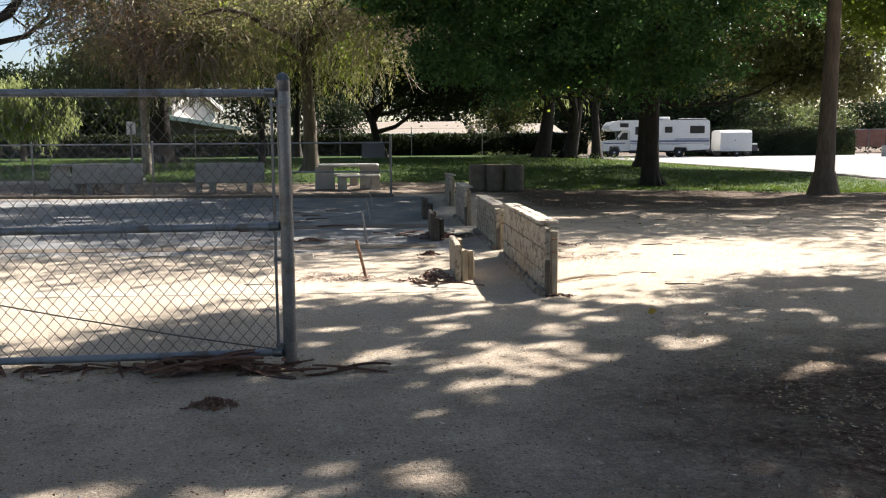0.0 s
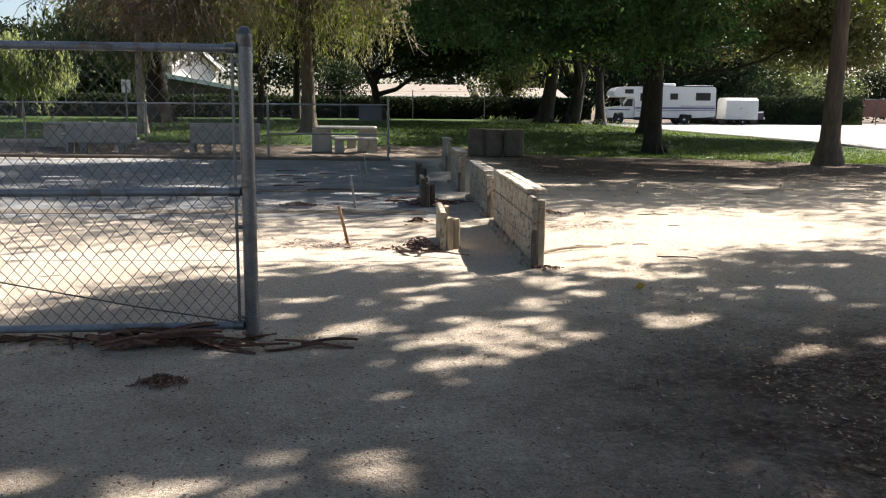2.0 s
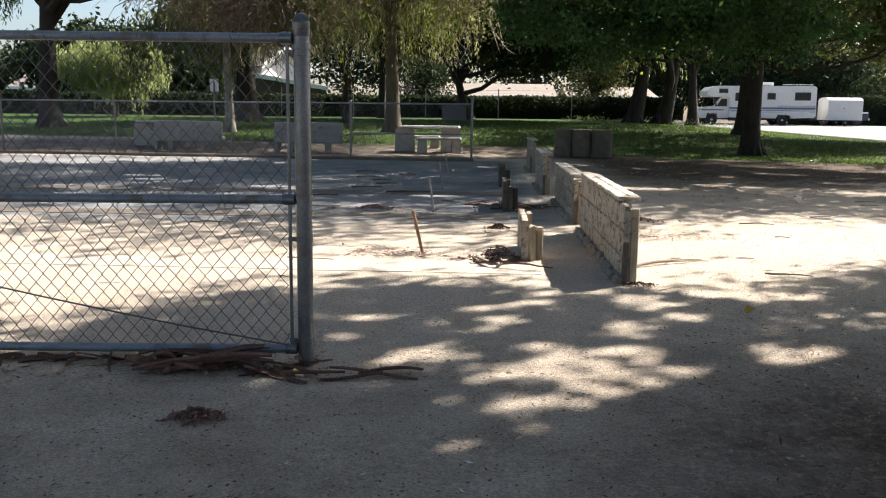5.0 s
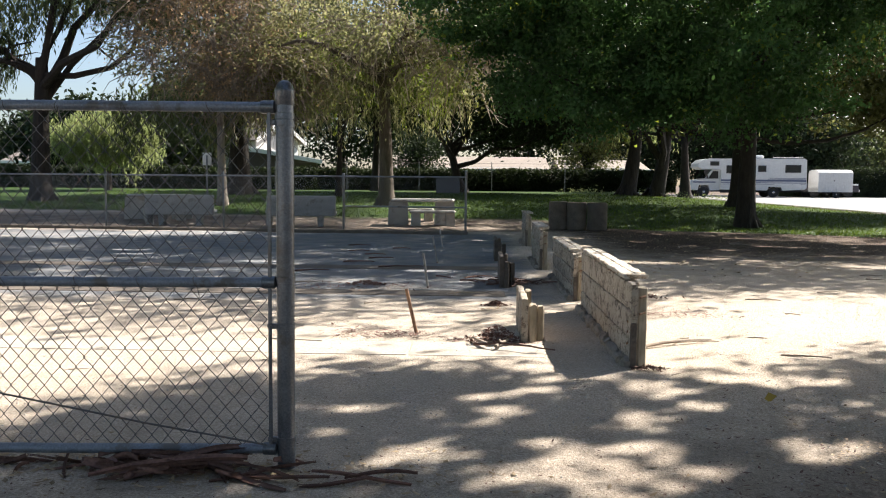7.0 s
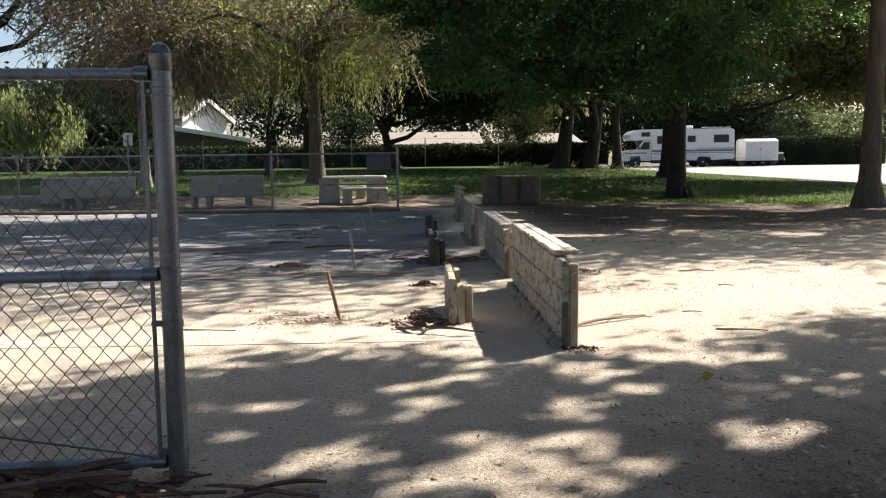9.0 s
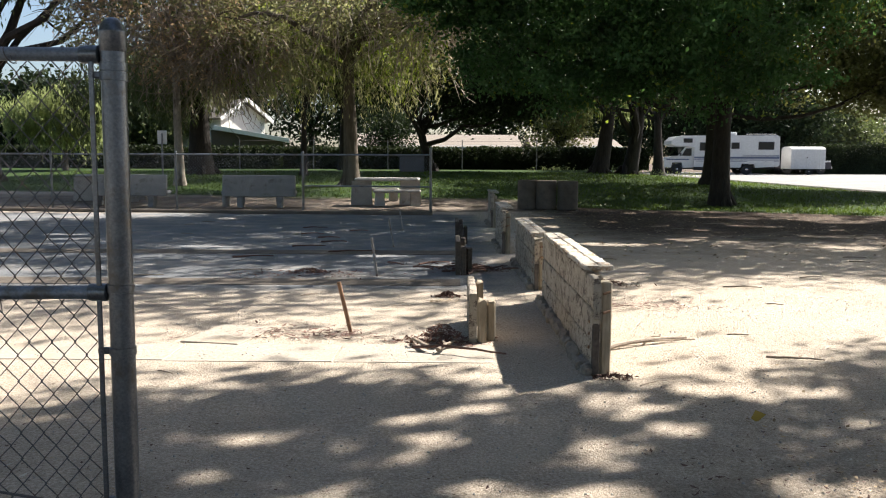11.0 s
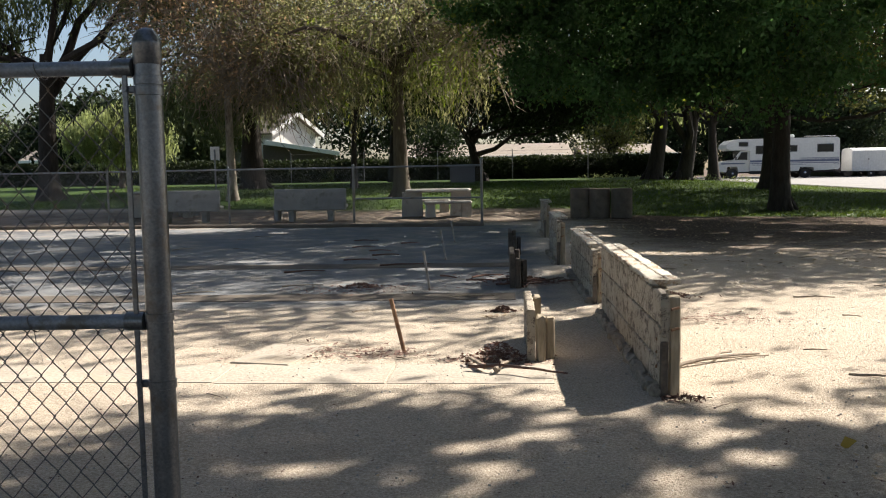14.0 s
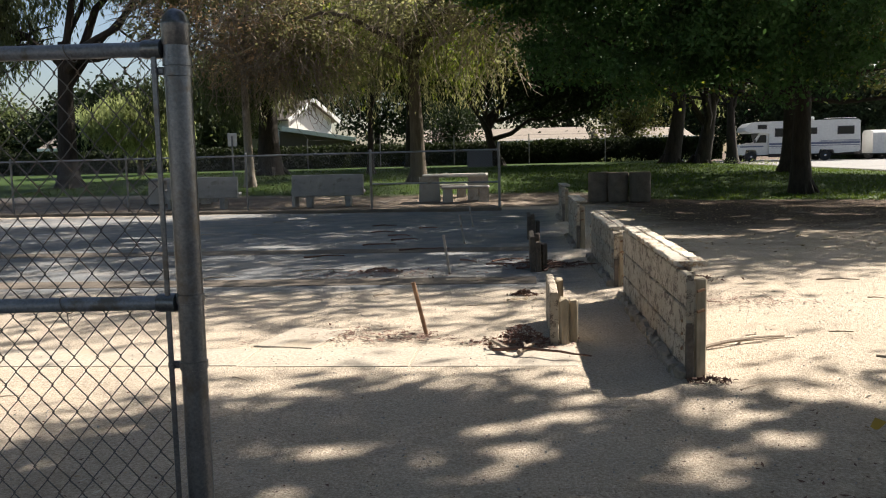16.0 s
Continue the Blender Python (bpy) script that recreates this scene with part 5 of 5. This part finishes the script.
def bark_pile():
    rng = np.random.default_rng(21)
    heap = lambda x: 0.02 + 0.075 * math.exp(-((x + 0.72) / 0.25) ** 2) + 0.015 * math.exp(-((x + 2.0) / 0.5) ** 2)
    for k in range(95):
        x = -0.15 - 3.2 * rng.uniform() ** 1.3 if k > 38 else -0.72 + rng.normal() * 0.26
        y = 4.99 + rng.normal() * 0.055
        z = rng.uniform(0, 0.85) * heap(x)
        m = pose(x, y, z, rng.normal() * 40, rng.normal() * 9, rng.normal() * 28)
        single("bark_strip", curl(rng.uniform(0.05, 0.2) if k % 5 else rng.uniform(0.25, 0.42), rng.uniform(0.012, 0.042), rng), M_LITTER, m, "curled red-brown strip of fallen bark", "bark", "bark along the fence")
    for k in range(6):
        m = pose(-0.72 + rng.normal() * 0.24, 4.94 + rng.normal() * 0.05, 0.03 + 0.05 * rng.uniform(), rng.normal() * 30, rng.uniform(-14, 6), rng.uniform(-12, 34))
        single("bark_strip", curl(rng.uniform(0.26, 0.46), rng.uniform(0.035, 0.055), rng, 0.12), M_LITTER, m, "broad curled piece of dark red-brown bark", "bark", "bark along the fence")
    for k, (x, y, L, a) in enumerate(((0.12, 4.9, 0.42, -3), (0.02, 4.86, 0.30, 8), (-0.25, 4.92, 0.5, -12), (0.2, 4.93, 0.3, 4))):
        single("bark_strip", curl(L, 0.026, rng), M_LITTER, pose(x, y, 0.01, 0, 0, a), "curled red-brown strip of fallen bark", "bark", "bark along the fence")


bark_pile()


def stick(x, y, L, a, r, seed, mat=None, lab="dry fallen twig on sandy dirt", z=0.0, fork=False):
    rng = np.random.default_rng(seed)
    b = Build()
    p = limb_path((-L / 2, 0, r), (L / 2, 0, r + 0.01), rng, 0.018, 7)
    p = [(q[0], q[1], max(r * 0.8, q[2] * 0.25 + r * 0.5)) for q in p]
    b.tube(p, [r * (1 - 0.5 * i / 6) for i in range(7)], 6)
    if fork:
        b.tube([p[3], (p[3][0] + L * 0.18, p[3][1] + L * 0.12, r * 2), (p[3][0] + L * 0.36, p[3][1] + L * 0.16, r)], [r * 0.7, r * 0.5, r * 0.3], 5)
    single("twig", b, mat or M_TWIG, pose(x, y, z, 0, 0, a), lab, "twig", "scattered twigs")


stick(2.12, 8.05, 0.75, 32, 0.014, 1, None, "grey forked dry branch beside the wooden wall", 0, True)
stick(2.2, 8.1, 0.6, 20, 0.010, 2)
stick(2.95, 7.65, 0.34, -14, 0.009, 3)
stick(0.86, 7.72, 0.62, -18, 0.012, 4, M_LITTER, "reddish stick leaning by the short board", 0.02)
stick(0.78, 7.86, 0.30, 70, 0.016, 5, M_TWIG, "broken grey branch by the short board", 0.02, True)
stick(0.62, 7.92, 0.26, 110, 0.018, 6, M_TWIG, "broken grey branch by the short board", 0.02, True)
rg = np.random.default_rng(31)
for k in range(46):
    x, y = rg.uniform(-5, 6.5), rg.uniform(3, 20)
    if abs(x - 1.65) < 0.25:
        continue
    stick(x, y, rg.uniform(0.06, 0.2) if y < 10 else rg.uniform(0.15, 0.5), rg.uniform(-40, 40), rg.uniform(0.003, 0.006) if y < 10 else 0.008, 100 + k)
for k in range(14):
    stick(0.95 + rg.normal() * 0.28, 11.85 + rg.normal() * 0.35, rg.uniform(0.15, 0.45), rg.uniform(-80, 80), 0.012, 260 + k, M_LITTER, "dark bark stick heaped by the short board", rg.uniform(0, 0.05))
for k in range(8):
    stick(-1.6 + rg.normal() * 0.8, 13.2 + k * 0.7, rg.uniform(0.3, 0.7), rg.uniform(-15, 15), 0.014, 200 + k, M_LITTER, "dark stick lying on the shaded court")


def scatter(name, n, where, size, ratio, material, seed, label, cat):
    rng = np.random.default_rng(seed)
    P = np.array([where(rng) for _ in range(n)])
    P = np.concatenate([P, np.array([[height(*p) + 0.012] for p in P])], 1)
    A = rng.normal(size=(n, 3)) * np.array((1, 1, 0.1))
    me = leaves_mesh(name, P, A, size * rng.uniform(0.5, 1.5, n), ratio, material, rng, 0.2, True)
    tagged(new(name, me), label, cat, kind="stuff")


scatter("leaf_litter", 2200, lambda r: (2.2 + abs(r.normal()) * 1.6, 4.2 + r.normal() * 1.4), 0.022, 0.6, M_FALLEN, 41, "dry brown fallen leaves on dirt", "leaf litter")
scatter("leaf_litter", 900, lambda r: (r.uniform(-3, 4), r.uniform(2.2, 7)), 0.016, 0.6, M_FALLEN, 42, "dry brown fallen leaves on dirt", "leaf litter")
scatter("leaf_litter", 3500, lambda r: (r.uniform(2.5, 13), r.uniform(13, 24)), 0.045, 0.6, M_FALLEN, 43, "dry brown fallen leaves under the trees", "leaf litter")
scatter("leaf_litter", 700, lambda r: (-1.4 + r.normal() * 1.2, 5.0 + r.normal() * 0.16), 0.04, 0.4, M_FALLEN, 44, "dry leaves gathered under the fence", "leaf litter")
scatter("leaf_litter", 6500, lambda r: (r.uniform(-2.5, 4.5), 2.2 + abs(r.normal()) * 1.8), 0.016, 0.5, M_LITTER, 45, "crumbs of brown bark and dry leaf on the dirt", "leaf litter")
for k, (cx, cy, n_, s) in enumerate(((-0.35, 8.35, 160, 0.28), (0.05, 8.3, 90, 0.15), (0.72, 8.1, 150, 0.16), (-0.8, 11.5, 260, 0.4), (1.05, 12.0, 260, 0.3), (0.6, 12.6, 150, 0.3), (2.45, 9.6, 160, 0.3), (0.75, 9.8, 40, 0.08))):
    scatter("leaf_litter", n_, lambda r, cx=cx, cy=cy, s=s: (cx + r.normal() * s, cy + r.normal() * s * 0.5), 0.045, 0.35, M_FALLEN if k == 7 else M_LITTER, 50 + k, "small drift of dry leaves and bark chips", "leaf litter")


scatter("leaf_litter", 170, lambda r: (r.uniform(-2.5, 4.5), r.uniform(2.4, 7.5)), 0.032, 0.35, leaf_mat("pale_dry_leaf", (0.36, 0.31, 0.24), (0.55, 0.50, 0.42), (0.4, 0.35, 0.25), 0.1, 0.8), 71, "pale curled dry leaves scattered on the dirt", "leaf litter")
scatter("leaf_litter", 3600, lambda r: (1.6 + abs(r.normal()) * 1.5, 3.4 + r.normal() * 1.2), 0.03, 0.3, M_LITTER, 72, "red-brown bark chips strewn over the dirt", "leaf litter")


def debris_heap(x, y, r, h, n, seed, label):
    rng = np.random.default_rng(seed)
    P = []
    for _ in range(n):
        q = rng.normal(size=2) * r * 0.45
        P.append((q[0], q[1] * 0.6, rng.uniform(0.2, 1) * h * math.exp(-(q[0] ** 2 + q[1] ** 2) / (r * r * 0.3)) + 0.008))
    me = leaves_mesh("debris_heap", np.array(P), rng.normal(size=(n, 3)) * np.array((1, 1, 0.5)), 0.035 * rng.uniform(0.5, 1.5, n), 0.35, M_LITTER, rng)
    tagged(new("debris_heap", me), label, "debris", kind="stuff").matrix_basis = pose(x, y, 0)


debris_heap(-0.5, 4.32, 0.115, 0.04, 220, 81, "small dark heap of bark crumbs on the path")
debris_heap(0.74, 8.12, 0.26, 0.12, 420, 85, "dark heap of bark and leaf debris by the short board")
debris_heap(1.72, 7.14, 0.14, 0.03, 120, 86, "pale splinters and chips at the wooden wall's end")
debris_heap(2.35, 10.9, 0.3, 0.05, 260, 87, "low drift of dark bark beside the wooden wall")
debris_heap(0.78, 10.05, 0.13, 0.05, 200, 82, "small clump of curled dry leaves on the court")
debris_heap(-0.75, 11.7, 0.3, 0.05, 350, 83, "dark drift of leaf debris by the slab")
debris_heap(1.05, 12.1, 0.34, 0.06, 450, 84, "dark drift of bark debris by the short board")


def pebbles():
    rng = np.random.default_rng(61)
    b = Build()
    for k in range(4200):
        x, y = rng.uniform(-3, 5), 2.4 + 8 * rng.uniform() ** 1.5
        s = rng.uniform(0.002, 0.007)
        a, c = rng.uniform(0, 6), rng.uniform(0.6, 1.3)
        q = [(s * math.cos(a + i * 1.57) * c, s * math.sin(a + i * 1.57), 0) for i in range(4)]
        z = height(x, y) + 0.006
        b.add([(x + px, y + py, z - 0.004) for px, py, _ in q] + [(x + px * 0.6, y + py * 0.6, z + s * 0.4) for px, py, _ in q],
              [(4, 5, 6, 7), (0, 1, 5, 4), (1, 2, 6, 5), (2, 3, 7, 6), (3, 0, 4, 7)])
    me = bpy.data.meshes.new("gravel")
    me.from_pydata(b.v, [], b.f)
    me.materials.append(M_CONC)
    tagged(new("gravel", me), "small pale pebbles scattered on the dirt", "gravel", kind="stuff")


pebbles()
yl = leaves_mesh("leaf", np.array([(0, 0, 0.02)]), np.array([(1, 0.3, 0.15)]), np.array([0.085]), 0.7, leaf_mat("yellow_leaf", (0.36, 0.26, 0.05), (0.40, 0.29, 0.06), (0.6, 0.4, 0.05), 0.2), np.random.default_rng(3), 0.4)
tagged(new("leaf", yl), "single yellow fallen leaf on the dirt", "leaf").matrix_basis = pose(2.27, 6.38, 0)
